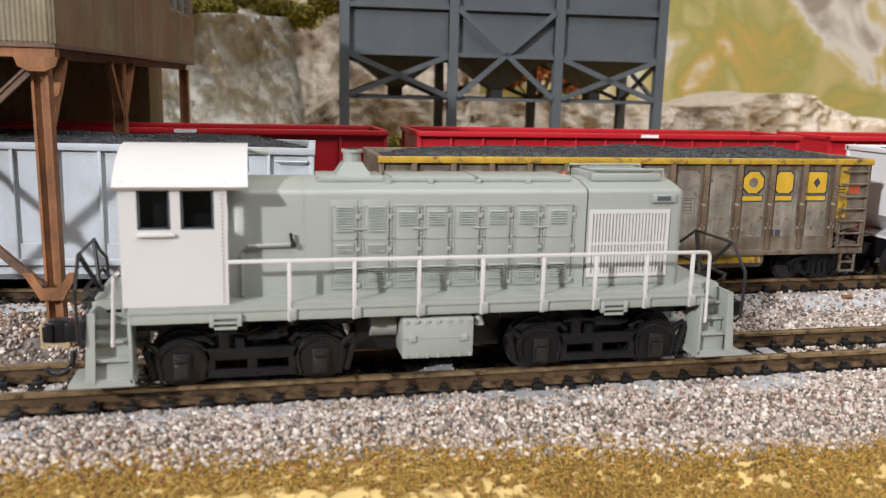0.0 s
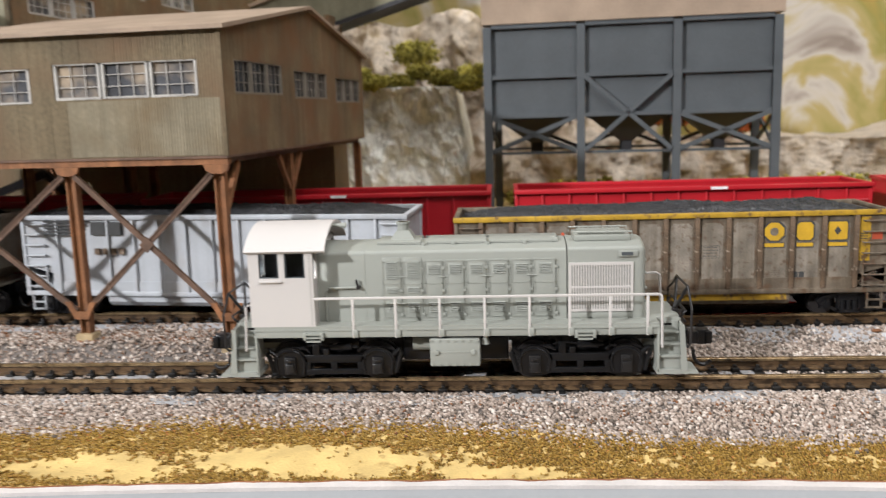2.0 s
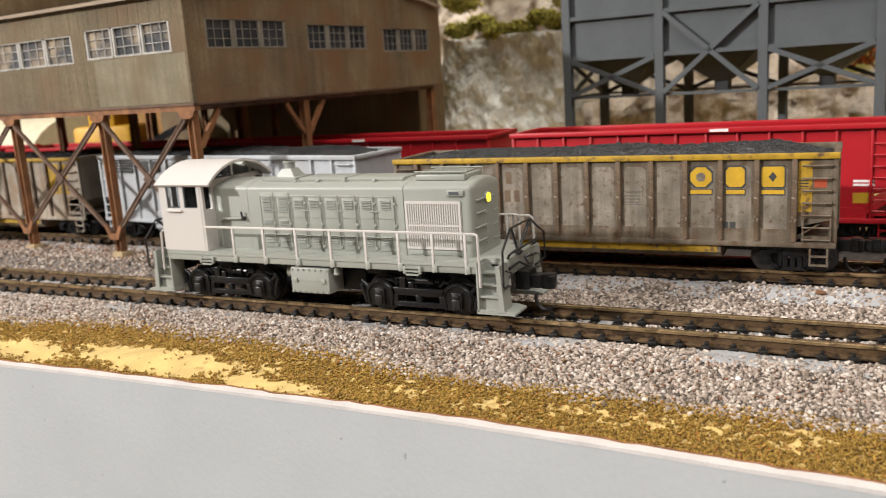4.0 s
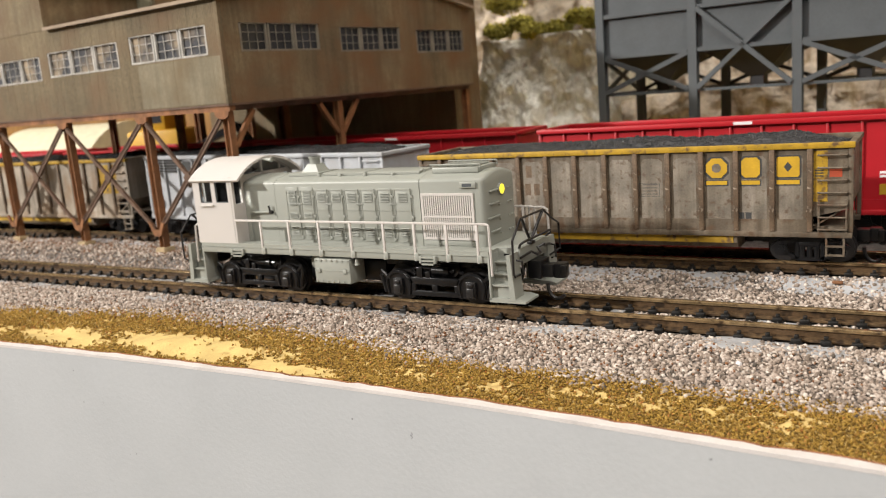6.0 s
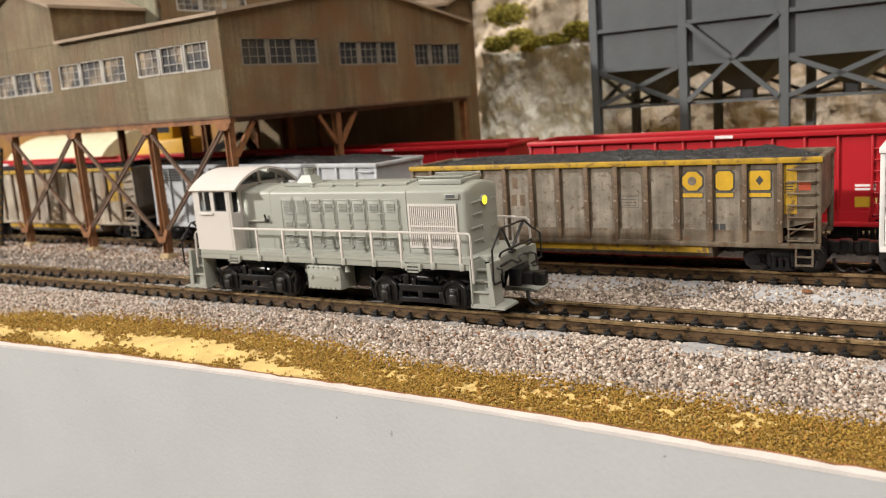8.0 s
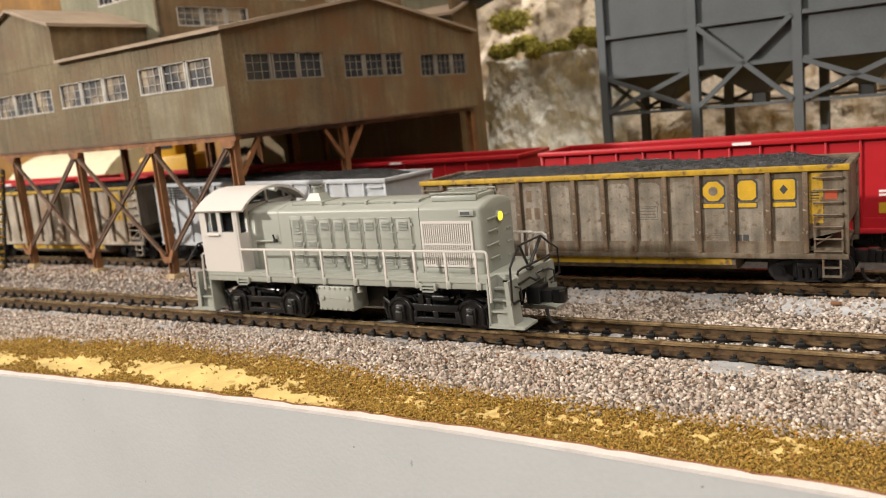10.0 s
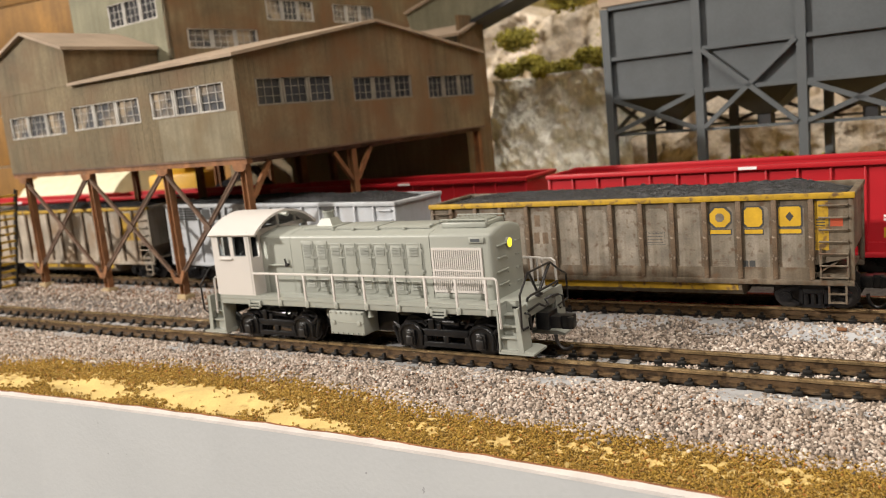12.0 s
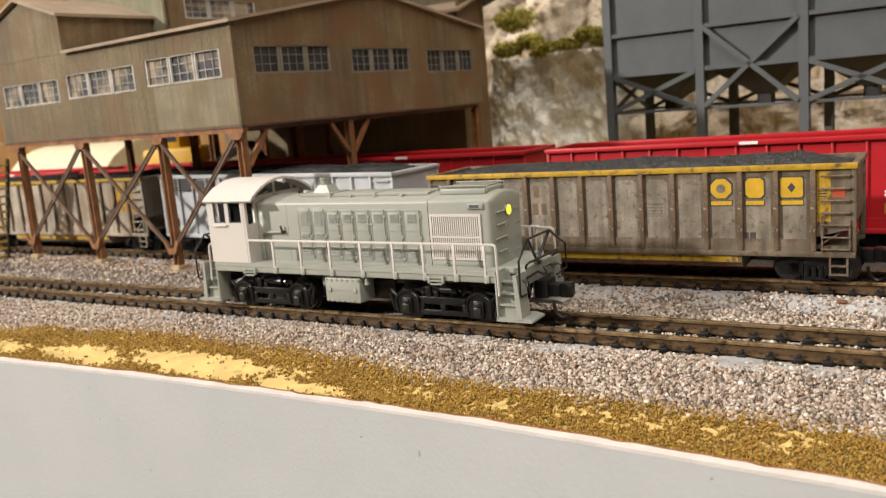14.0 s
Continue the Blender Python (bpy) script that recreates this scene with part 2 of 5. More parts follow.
# ---- mesh helpers (centimetres in, metres out) ----
class Shape:
    def __init__(self):
        self.bm = bmesh.new()

    def solid(self, verts, faces, m=None):
        vs = [self.bm.verts.new((Vector(v) if m is None else m @ Vector(v)) * S) for v in verts]
        for f in faces:
            self.bm.faces.new([vs[i] for i in f])
        return vs

    def box(self, x0, x1, y0, y1, z0, z1, bev=0.0, m=None):
        vs = self.solid([(x, y, z) for x in (x0, x1) for y in (y0, y1) for z in (z0, z1)],
                        [(0, 1, 3, 2), (4, 6, 7, 5), (0, 4, 5, 1), (2, 3, 7, 6), (0, 2, 6, 4), (1, 5, 7, 3)], m)
        if bev:
            edges = {e for v in vs for e in v.link_edges}
            bmesh.ops.bevel(self.bm, geom=list(edges), offset=bev * S, segments=2, affect="EDGES", profile=0.5)
        return self

    def prism(self, pts, axis, a, b, m=None):
        """A polygon, given in the two other axes in order, drawn out along axis from a to b."""
        def at(p, h):
            return {"x": (h, p[0], p[1]), "y": (p[0], h, p[1]), "z": (p[0], p[1], h)}[axis]
        n = len(pts)
        faces = [tuple(range(n)), tuple(range(2 * n - 1, n - 1, -1))] + [(i, n + i, n + (i + 1) % n, (i + 1) % n) for i in range(n)]
        self.solid([at(p, a) for p in pts] + [at(p, b) for p in pts], faces, m)
        return self

    def rod(self, p, q, r, n=8, r2=None):
        p, q = Vector(p), Vector(q)
        m = Matrix.Translation(p) @ (q - p).to_track_quat("Z", "Y").to_matrix().to_4x4()
        h, r2 = (q - p).length, r if r2 is None else r2
        ring = [(math.cos(2 * math.pi * i / n), math.sin(2 * math.pi * i / n)) for i in range(n)]
        self.solid([(c * r, s * r, 0) for c, s in ring] + [(c * r2, s * r2, h) for c, s in ring],
                   [tuple(range(n - 1, -1, -1)), tuple(range(n, 2 * n))] + [(i, (i + 1) % n, n + (i + 1) % n, n + i) for i in range(n)], m)
        return self

    def wire(self, pts, r, n=6):
        """A bent round wire along points, one unbroken tube."""
        ps = [Vector(p) for p in pts]
        rings = []
        for i, p in enumerate(ps):
            d = (ps[min(i + 1, len(ps) - 1)] - ps[max(i - 1, 0)]).normalized()
            a = d.cross(Vector((0.31, 0.22, 0.93)) if abs(d.z) < 0.9 else Vector((1, 0.1, 0))).normalized()
            b = d.cross(a)
            rings.append([p + (a * math.cos(2 * math.pi * k / n) + b * math.sin(2 * math.pi * k / n)) * r for k in range(n)])
        return self.skin(rings)

    def beam(self, p, q, w, d):
        """A square bar from p to q, w wide and d deep."""
        p, q = Vector(p), Vector(q)
        m = Matrix.Translation(p) @ (q - p).to_track_quat("X", "Z").to_matrix().to_4x4()
        return self.box(0, (q - p).length, -w / 2, w / 2, -d / 2, d / 2, 0, m)

    def skin(self, rings, closed=True, caps=True):
        """Rings of points, each as many, joined in order."""
        vs = [[self.bm.verts.new(Vector(p) * S) for p in ring] for ring in rings]
        n = len(rings[0])
        for a, b in zip(vs, vs[1:]):
            for i in range(n if closed else n - 1):
                self.bm.faces.new((a[i], a[(i + 1) % n], b[(i + 1) % n], b[i]))
        if caps:
            self.bm.faces.new(vs[0][::-1])
            self.bm.faces.new(vs[-1])
        return self

    def wall(self, u0, u1, z0, z1, v0, v1, holes, axis="x", m=None):
        """A wall along x (or y) with rectangular openings (ua, ub, za, zb) right through it."""
        us = sorted({u0, u1, *[h[0] for h in holes], *[h[1] for h in holes]})
        zs = sorted({z0, z1, *[h[2] for h in holes], *[h[3] for h in holes]})
        cells = {(i, j) for i in range(len(us) - 1) for j in range(len(zs) - 1)
                 if not any(h[0] <= us[i] and us[i + 1] <= h[1] and h[2] <= zs[j] and zs[j + 1] <= h[3] for h in holes)}
        made = {}

        def vert(i, j, k):
            if (i, j, k) not in made:
                v = (v0, v1)[k]
                p = Vector((us[i], v, zs[j]) if axis == "x" else (v, us[i], zs[j]))
                made[i, j, k] = self.bm.verts.new((p if m is None else m @ p) * S)
            return made[i, j, k]

        for i, j in cells:
            for k in (0, 1):
                self.bm.faces.new([vert(i, j, k), vert(i + 1, j, k), vert(i + 1, j + 1, k), vert(i, j + 1, k)])
            for di, dj, a, b in ((-1, 0, (i, j), (i, j + 1)), (1, 0, (i + 1, j), (i + 1, j + 1)), (0, -1, (i, j), (i + 1, j)), (0, 1, (i, j + 1), (i + 1, j + 1))):
                if (i + di, j + dj) not in cells:
                    self.bm.faces.new([vert(*a, 0), vert(*b, 0), vert(*b, 1), vert(*a, 1)])
        return self

    def mesh(self, name):
        bmesh.ops.recalc_face_normals(self.bm, faces=self.bm.faces)
        me = bpy.data.meshes.new(name)
        self.bm.to_mesh(me)
        self.bm.free()
        for p in me.polygons:
            p.use_smooth = True
        me.set_sharp_from_angle(angle=radians(32))
        return me


def thing(name, x=0, y=0, z=0, turn=0, label="", category="", group="", kind=""):
    ob = new(name)
    ob.empty_display_size = 0.005
    ob.matrix_world = pose(x * S, y * S, z * S, 0, 0, turn)
    return tagged(ob, label, category, group, kind)


def part(name, shape, mat, parent=None, label=""):
    me = shape.mesh(name) if isinstance(shape, Shape) else shape
    if not me.materials:
        me.materials.append(mat)
    ob = new(name, me)
    if parent is not None:
        ob.parent = parent
    return tagged(ob, label)


def scatter(name, unit_verts, unit_faces, places, sizes, turns, mat):
    """One mesh of many small loose pieces, each a squeezed and turned copy of a unit piece."""
    n, k = len(places), len(unit_verts)
    u = np.asarray(unit_verts, float)
    rng = np.random.default_rng(len(places))
    stretch = rng.uniform(0.7, 1.3, (n, 1, 3))
    jag = rng.uniform(0.66, 1.26, (n, k, 1))
    v = u[None] * stretch * jag * np.asarray(sizes)[:, None, None]
    a, b = turns[:, 0], turns[:, 1]
    ca, sa, cb, sb = np.cos(a)[:, None], np.sin(a)[:, None], np.cos(b)[:, None], np.sin(b)[:, None]
    x, y, z = v[..., 0], v[..., 1], v[..., 2]
    x, z = ca * x + sa * z, -sa * x + ca * z
    x, y = cb * x - sb * y, sb * x + cb * y
    v = (np.stack([x, y, z], -1) + np.asarray(places)[:, None]) * S
    f = np.asarray(unit_faces)
    faces = (f[None] + (np.arange(n) * k)[:, None, None]).reshape(-1, 3)
    me = bpy.data.meshes.new(name)
    me.vertices.add(n * k)
    me.vertices.foreach_set("co", v.reshape(-1).astype(np.float32))
    me.loops.add(faces.size)
    me.loops.foreach_set("vertex_index", faces.reshape(-1).astype(np.int32))
    me.polygons.add(len(faces))
    me.polygons.foreach_set("loop_start", (np.arange(len(faces)) * 3).astype(np.int32))
    me.update(calc_edges=True)
    me.materials.append(mat)
    return me


def unit_ico():
    bm = bmesh.new()
    bmesh.ops.create_icosphere(bm, subdivisions=1, radius=1.0)
    v, f = [tuple(x.co) for x in bm.verts], [tuple(x.index for x in fc.verts) for fc in bm.faces]
    bm.free()
    return v, f


OCTA = ([(1, 0, 0), (-1, 0, 0), (0, 1, 0), (0, -1, 0), (0, 0, 1), (0, 0, -1)],
        [(0, 2, 4), (2, 1, 4), (1, 3, 4), (3, 0, 4), (2, 0, 5), (1, 2, 5), (3, 1, 5), (0, 3, 5)])
TETRA = ([(1, 1, 1), (-1, -1, 1), (-1, 1, -1), (1, -1, -1)], [(0, 1, 2), (0, 3, 1), (0, 2, 3), (1, 3, 2)])
ICO = unit_ico()


# ---- the layout's ground ----
TRACKS = (0.0, 3.64, 7.30)


def edge_y(x):
    """The front edge of the layout, a shallow curve."""
    return -3.60 - 0.004 * (x - 2.5) ** 2 if -6.5 < x < 2.5 else (-3.924 + 0.03 * (x + 6.5) if x <= -6.5 else -3.60 - 0.27 * smooth(3.5, 11.5, x))


def smooth(a, b, v):
    k = min(1.0, max(0.0, (v - a) / (b - a)))
    return k * k * (3 - 2 * k)


def bend(x):
    """How far the middle track swings back towards the loading house's far end."""
    return 0.60 * smooth(-0.5, -7.5, x)


def grade(x):
    """How high the middle track lies over the front one."""
    return 0.13 + 0.07 * smooth(-0.5, -6.0, x)


def ground_z(x, y):
    z = -0.246
    z += 0.02 * smooth(-0.8, -1.1, y) - 0.12 * smooth(-1.0, -1.8, y) - 0.16 * smooth(-1.5, -3.4, y)
    z += 0.05 * noise.noise((x * 0.5, y * 0.9, 3)) * smooth(-0.75, -1.4, y)
    z += 0.11 * noise.noise((x * 0.6, y * 1.3, 9)) * smooth(-1.7, -2.4, y)
    for a, b in ((0, 3.64), (3.64, 7.3)):
        z -= 0.06 * smooth(a + 0.7, a + 1.3, y) * smooth(b - 0.7, b - 1.3, y)
    z += 0.04 * noise.noise((x * 0.7, y * 0.7, 1)) * smooth(0.7, 1.1, y) * smooth(3.0, 2.6, y)
    z += (0.40 + 0.06 * noise.noise((x * 1.1, y * 1.4, 8))) * smooth(-3.3, -4.6, x) * smooth(1.15, 1.6, y) * smooth(2.95, 2.5, y)  # raised pad under the loading house
    z += grade(x) * smooth(2.3, 2.9, y) * smooth(5.8, 5.0, y)
    z += 0.9 * smooth(9.0, 14.0, y) + 0.25 * noise.noise((x * 0.2, y * 0.2, 5)) * smooth(9, 12, y)
    return z


def foam_edge(x):
    return -1.80 + 0.20 * noise.noise((x * 0.7, 0.0, 7.7)) - 0.62 * smooth(-1.5, 4.0, x) - 0.55 * smooth(-5.0, -9.5, x)


def bare(x, y):
    """How bare the ochre earth lies: high on a few humps along the edge."""
    k = -0.15
    for cx, cy, rx, ry, h in ((-2.0, -2.75, 2.7, 0.52, 1.0), (0.8, -3.1, 1.5, 0.3, 0.8), (-5.4, -3.0, 1.8, 0.5, 0.9), (-8.0, -3.2, 1.5, 0.45, 0.8), (-11.0, -3.0, 1.8, 0.4, 0.6), (3.6, -2.9, 1.2, 0.35, 0.14), (7.2, -2.8, 1.5, 0.3, 0.08)):
        k = max(k, h * (1 - ((x - cx) / rx) ** 2 - ((y + 0.14 - cy) / ry) ** 2))
    return k + 0.5 * noise.noise((x * 1.5, y * 2.6, 2)) + 0.4 * noise.noise((x * 4, y * 5, 4)) + 0.85 * noise.noise((x * 9, y * 13, 6))


def build_ground():
    xs = [-70 + 1.5 * i for i in range(34)] + [-19 + 0.16 * i for i in range(240)] + [19.4 + 1.5 * i for i in range(35)]
    ts = [i / 26 for i in range(27)]
    me_v, me_f = [], []
    cols = 0
    for x in xs:
        e = edge_y(x) + 0.04
        ys = [e + (-0.7 - e) * t for t in ts] + [-0.7 + 0.2 * i for i in range(1, 52)] + [10 + 2 * i for i in range(1, 16)]
        cols = len(ys)
        me_v += [(x * S, y * S, ground_z(x, y) * S) for y in ys]
    for i in range(len(xs) - 1):
        for j in range(cols - 1):
            a = i * cols + j
            me_f.append((a, a + cols, a + cols + 1, a + 1))
    me = bpy.data.meshes.new("ground")
    me.from_pydata(me_v, [], me_f)
    for m in (BED, EARTH):
        me.materials.append(m)
    for p in me.polygons:
        p.use_smooth = True
        c = p.center / S
        if c.y < foam_edge(c.x) + 0.1 or c.y > 9.3:
            p.material_index = 1
    return tagged(new("ground", me), "layout ground of glued grey ballast and ochre earth", "ground", kind="structure")


def build_edge():
    """The fascia board in front of the layout: grey face, top edge coloured lighter for the light on it, raw brown edge
    behind it.
    """
    xs = [-70 + 2 * i for i in range(25)] + [-20 + 0.22 * i for i in range(170)] + [18 + 2 * i for i in range(27)]
    def band(y0, y1, z0, z1):
        s = Shape()
        rings = []
        for x in xs:
            e = edge_y(x)
            w = 0.014 * noise.noise((x * 1.3, 0, 0)) + 0.016 * noise.noise((x * 5.1, 2, 0))
            rings.append([(x, e + y0, z0), (x, e + y1 + w, z0), (x, e + y1 + w, z1 + w), (x, e + y0, z1)])
        return s.skin(rings)
    root = thing("fascia", label="pale grey painted fascia board along the layout's front edge", category="fascia", kind="structure")
    part("face_board", band(-0.17, -0.02, -30, -0.475), FASCIA, root)
    part("top_edge", band(-0.175, -0.02, -0.472, -0.42), FASCIA_EDGE_LIT, root, "worn top edge with rough paint, the light on it coloured in")
    part("hardboard_edge", band(0.003, 0.06, -30, -0.435), HARDBOARD, root, "raw brown hardboard edge")


def build_room():
    s = Shape().box(-220, 220, -220, 220, -110.5, -110)
    tagged(part("floor", s, CARPET), "grey carpeted room floor", "floor", kind="structure")
    s = Shape().box(-220, 220, -220, 220, 130, 131)
    tagged(part("ceiling", s, ROOMWALL), "plain pale room ceiling", "ceiling", kind="structure")
    for name, b in (("wall_north", (-220, 220, 120, 122)), ("wall_south", (-220, 220, -222, -220)), ("wall_east", (220, 222, -220, 122)), ("wall_west", (-222, -220, -220, 122))):
        tagged(part(name, Shape().box(*b, -110, 130), ROOMWALL), "plain pale painted room wall", "wall", kind="structure")


def backdrop_material():
    m = material("painted_backdrop", (0.5, 0.45, 0.2), 0.9)
    nt = m.node_tree
    L, N = nt.links.new, nt.nodes.new
    co, mp = N("ShaderNodeTexCoord"), N("ShaderNodeMapping")
    mp.inputs["Scale"].default_value = (100, 100, 100)
    L(co.outputs["Object"], mp.inputs["Vector"])
    n1 = N("ShaderNodeTexNoise")
    n1.inputs["Scale"].default_value, n1.inputs["Detail"].default_value, n1.inputs["Distortion"].default_value = 0.19, 6, 0.9
    L(mp.outputs["Vector"], n1.inputs["Vector"])
    r = ramp_node(nt, [(0.30, (0.22, 0.18, 0.15)), (0.40, (0.46, 0.42, 0.37)), (0.46, (0.36, 0.29, 0.12)), (0.56, (0.24, 0.22, 0.06)), (0.66, (0.36, 0.24, 0.06)), (0.76, (0.50, 0.46, 0.40))])
    L(n1.outputs["Fac"], r.inputs[0])
    L(r.outputs[0], nt.nodes["Principled BSDF"].inputs["Base Color"])
    return m


def build_backdrop():
    s = Shape()
    rings = []
    for i in range(41):
        a = i / 40
        x = -60 + 120 * a
        y = 42 - 6 * (2 * a - 1) ** 2
        rings.append([(x, y, -2), (x, y + 0.3, -2), (x, y + 0.3, 40), (x, y, 40)])
    s.skin(rings)
    tagged(part("backdrop", s, backdrop_material()), "painted hillside backdrop in ochre, green and grey", "backdrop", kind="structure")


build_room()
build_ground()
build_edge()
build_backdrop()


# ---- tracks ----
def build_track(y, name):
    root = thing(name, 0, y, 0, label="brown-railed model track on black ties in grey ballast", category="track", group="parallel tracks")
    x0, x1 = -34.0, 24.0
    prof = [(-0.095, -0.205), (0.095, -0.205), (0.095, -0.18), (0.014, -0.155), (0.014, -0.065), (0.05, -0.045), (0.05, -0.008), (0.035, 0.0), (-0.035, 0.0), (-0.05, -0.008), (-0.05, -0.045), (-0.014, -0.065), (-0.014, -0.155), (-0.095, -0.18)]
    shifts = y == TRACKS[1]
    xs = [x0] + [-9.0 + 0.25 * i for i in range(37)] + [x1] if shifts else [x0, x1]

    def run(profile):
        return Shape().skin([[(x, p + (bend(x) if shifts else 0), q + (grade(x) if shifts else 0)) for p, q in profile] for x in xs])
    for side in (-0.495, 0.495):
        rail = part("rail", run([(side + p[0], p[1]) for p in prof]), RAIL, root)
        part("rail_head", run([(side + p, q) for p, q in ((-0.054, -0.047), (0.054, -0.047), (0.054, -0.006), (0.038, 0.003), (-0.038, 0.003), (-0.054, -0.006))]), RAILTOP, rail, "worn brown-bright rail head")
        part("rail_foot", run([(side + p, q) for p, q in ((-0.099, -0.206), (0.099, -0.206), (0.099, -0.177), (0.03, -0.152), (-0.03, -0.152), (-0.099, -0.177))]), RAILFOOT, rail, "dusty brown rail foot")
    s = Shape().box(-0.095, 0.095, -0.70, 0.70, -0.31, -0.212, 0.015)
    for side in (-0.495, 0.495):
        for k in (-0.15, 0.15):
            s.box(-0.07, 0.07, side + k - 0.045, side + k + 0.045, -0.213, -0.15, 0.012)
            s.box(-0.03, 0.03, side + k * 0.68 - 0.035, side + k * 0.68 + 0.035, -0.17, -0.105, 0.01)
    me = s.mesh("tie")
    me.materials.append(TIE)
    n = int((x1 - x0) / 0.395)
    for i in range(n):
        ob = part("tie", me, TIE, root)
        tx = x0 + 0.2 + 0.395 * i
        ob.location = (tx * S, (bend(tx) if shifts else 0) * S, ((grade(tx) if shifts else 0) + 0.012 * noise.noise((i * 1.7, y, 0))) * S)
        ob.rotation_euler = (0, 0, 0.02 * noise.noise((i * 2.3, y, 4)))


for track_y in TRACKS:
    build_track(track_y, "track")


# ---- rolling stock ----
def freight_truck(parent, cx, mat=BLACK, rail=0.0):
    s = Shape()
    for side in (-1, 1):
        y = 0.74 * side
        def bar(pts, h):
            for p, q in zip(pts, pts[1:]):
                s.beam((cx + p[0], y, p[1]), (cx + q[0], y, q[1]), 0.07, h)
        bar([(-0.64, 0.31), (-0.50, 0.395), (-0.22, 0.445), (0.22, 0.445), (0.50, 0.395), (0.64, 0.31)], 0.075)
        bar([(-0.56, 0.20), (-0.36, 0.19), (-0.20, 0.105), (0.20, 0.105), (0.36, 0.19), (0.56, 0.20)], 0.065)
        bar([(-0.21, 0.10), (-0.21, 0.44)], 0.06)
        bar([(0.21, 0.10), (0.21, 0.44)], 0.06)
        for q in (-1, 1):
            s.prism([(cx + q * 0.34, 0.17), (cx + q * 0.40, 0.40), (cx + q * 0.53, 0.40), (cx + q * 0.60, 0.30), (cx + q * 0.58, 0.17)], "y", y - 0.03, y + 0.03)
            s.rod((cx + q * 0.46, y - 0.02 * side, 0.27), (cx + q * 0.46, y + 0.07 * side, 0.27), 0.095, 14)
            s.rod((cx + q * 0.46, y + 0.07 * side, 0.27), (cx + q * 0.46, y + 0.09 * side, 0.27), 0.055, 12)
        for dx in (-0.12, 0.0, 0.12):
            s.rod((cx + dx, y + 0.01 * side, 0.13), (cx + dx, y + 0.01 * side, 0.33), 0.048, 10)
        s.box(cx - 0.17, cx + 0.17, y - 0.045, y + 0.045, 0.33, 0.41, 0.012)
    s.box(cx - 0.12, cx + 0.12, -0.6, 0.6, 0.28, 0.48, 0.02)
    frame_ob = part("truck", s, mat, parent, "black plastic truck frame")
    frame_ob.location.z = rail * S
    for dx in (-0.45, 0.45):
        w = Shape()
        for y in (-0.46, 0.46):
            w.rod((cx + dx, y - 0.05, 0.265), (cx + dx, y + 0.05, 0.265), 0.265, 20)
            w.rod((cx + dx, y * 0.86 - 0.02, 0.265), (cx + dx, y * 0.86 + 0.02, 0.265), 0.30, 20)
        w.rod((cx + dx, -0.5, 0.265), (cx + dx, 0.5, 0.265), 0.05, 8)
        part("wheelset", w, WIRE, frame_ob)


def coupler(parent, x, sign, mat=BLACK):
    s = Shape().box(min(x, x + 0.22 * sign), max(x, x + 0.22 * sign), -0.13, 0.13, 0.44, 0.66, 0.02)
    s.box(min(x + 0.2 * sign, x + 0.42 * sign), max(x + 0.2 * sign, x + 0.42 * sign), -0.10, 0.14, 0.42, 0.68, 0.035)
    s.box(min(x + 0.34 * sign, x + 0.46 * sign), max(x + 0.34 * sign, x + 0.46 * sign), -0.14, -0.02, 0.44, 0.66, 0.03)
    c = part("coupler", s, mat, parent, "black knuckle coupler")
    h = Shape().wire([(x + sign * (0.30 - 0.17 * math.cos(a)), -0.17, 0.36 - 0.27 * math.sin(a) ** 0.8) for a in [0.02 + 0.24 * i for i in range(11)]], 0.033, 8)
    part("air_hose", h, WIRE, c)


def grid_mesh(name, x0, x1, y0, y1, n, m, fz, mat):
    v = [((x0 + (x1 - x0) * i / n) * S, (y0 + (y1 - y0) * j / m) * S, fz(x0 + (x1 - x0) * i / n, y0 + (y1 - y0) * j / m) * S) for i in range(n + 1) for j in range(m + 1)]
    f = [(i * (m + 1) + j, (i + 1) * (m + 1) + j, (i + 1) * (m + 1) + j + 1, i * (m + 1) + j + 1) for i in range(n) for j in range(m)]
    me = bpy.data.meshes.new(name)
    me.from_pydata(v, [], f)
    me.materials.append(mat)
    for p in me.polygons:
        p.use_smooth = True
    return me


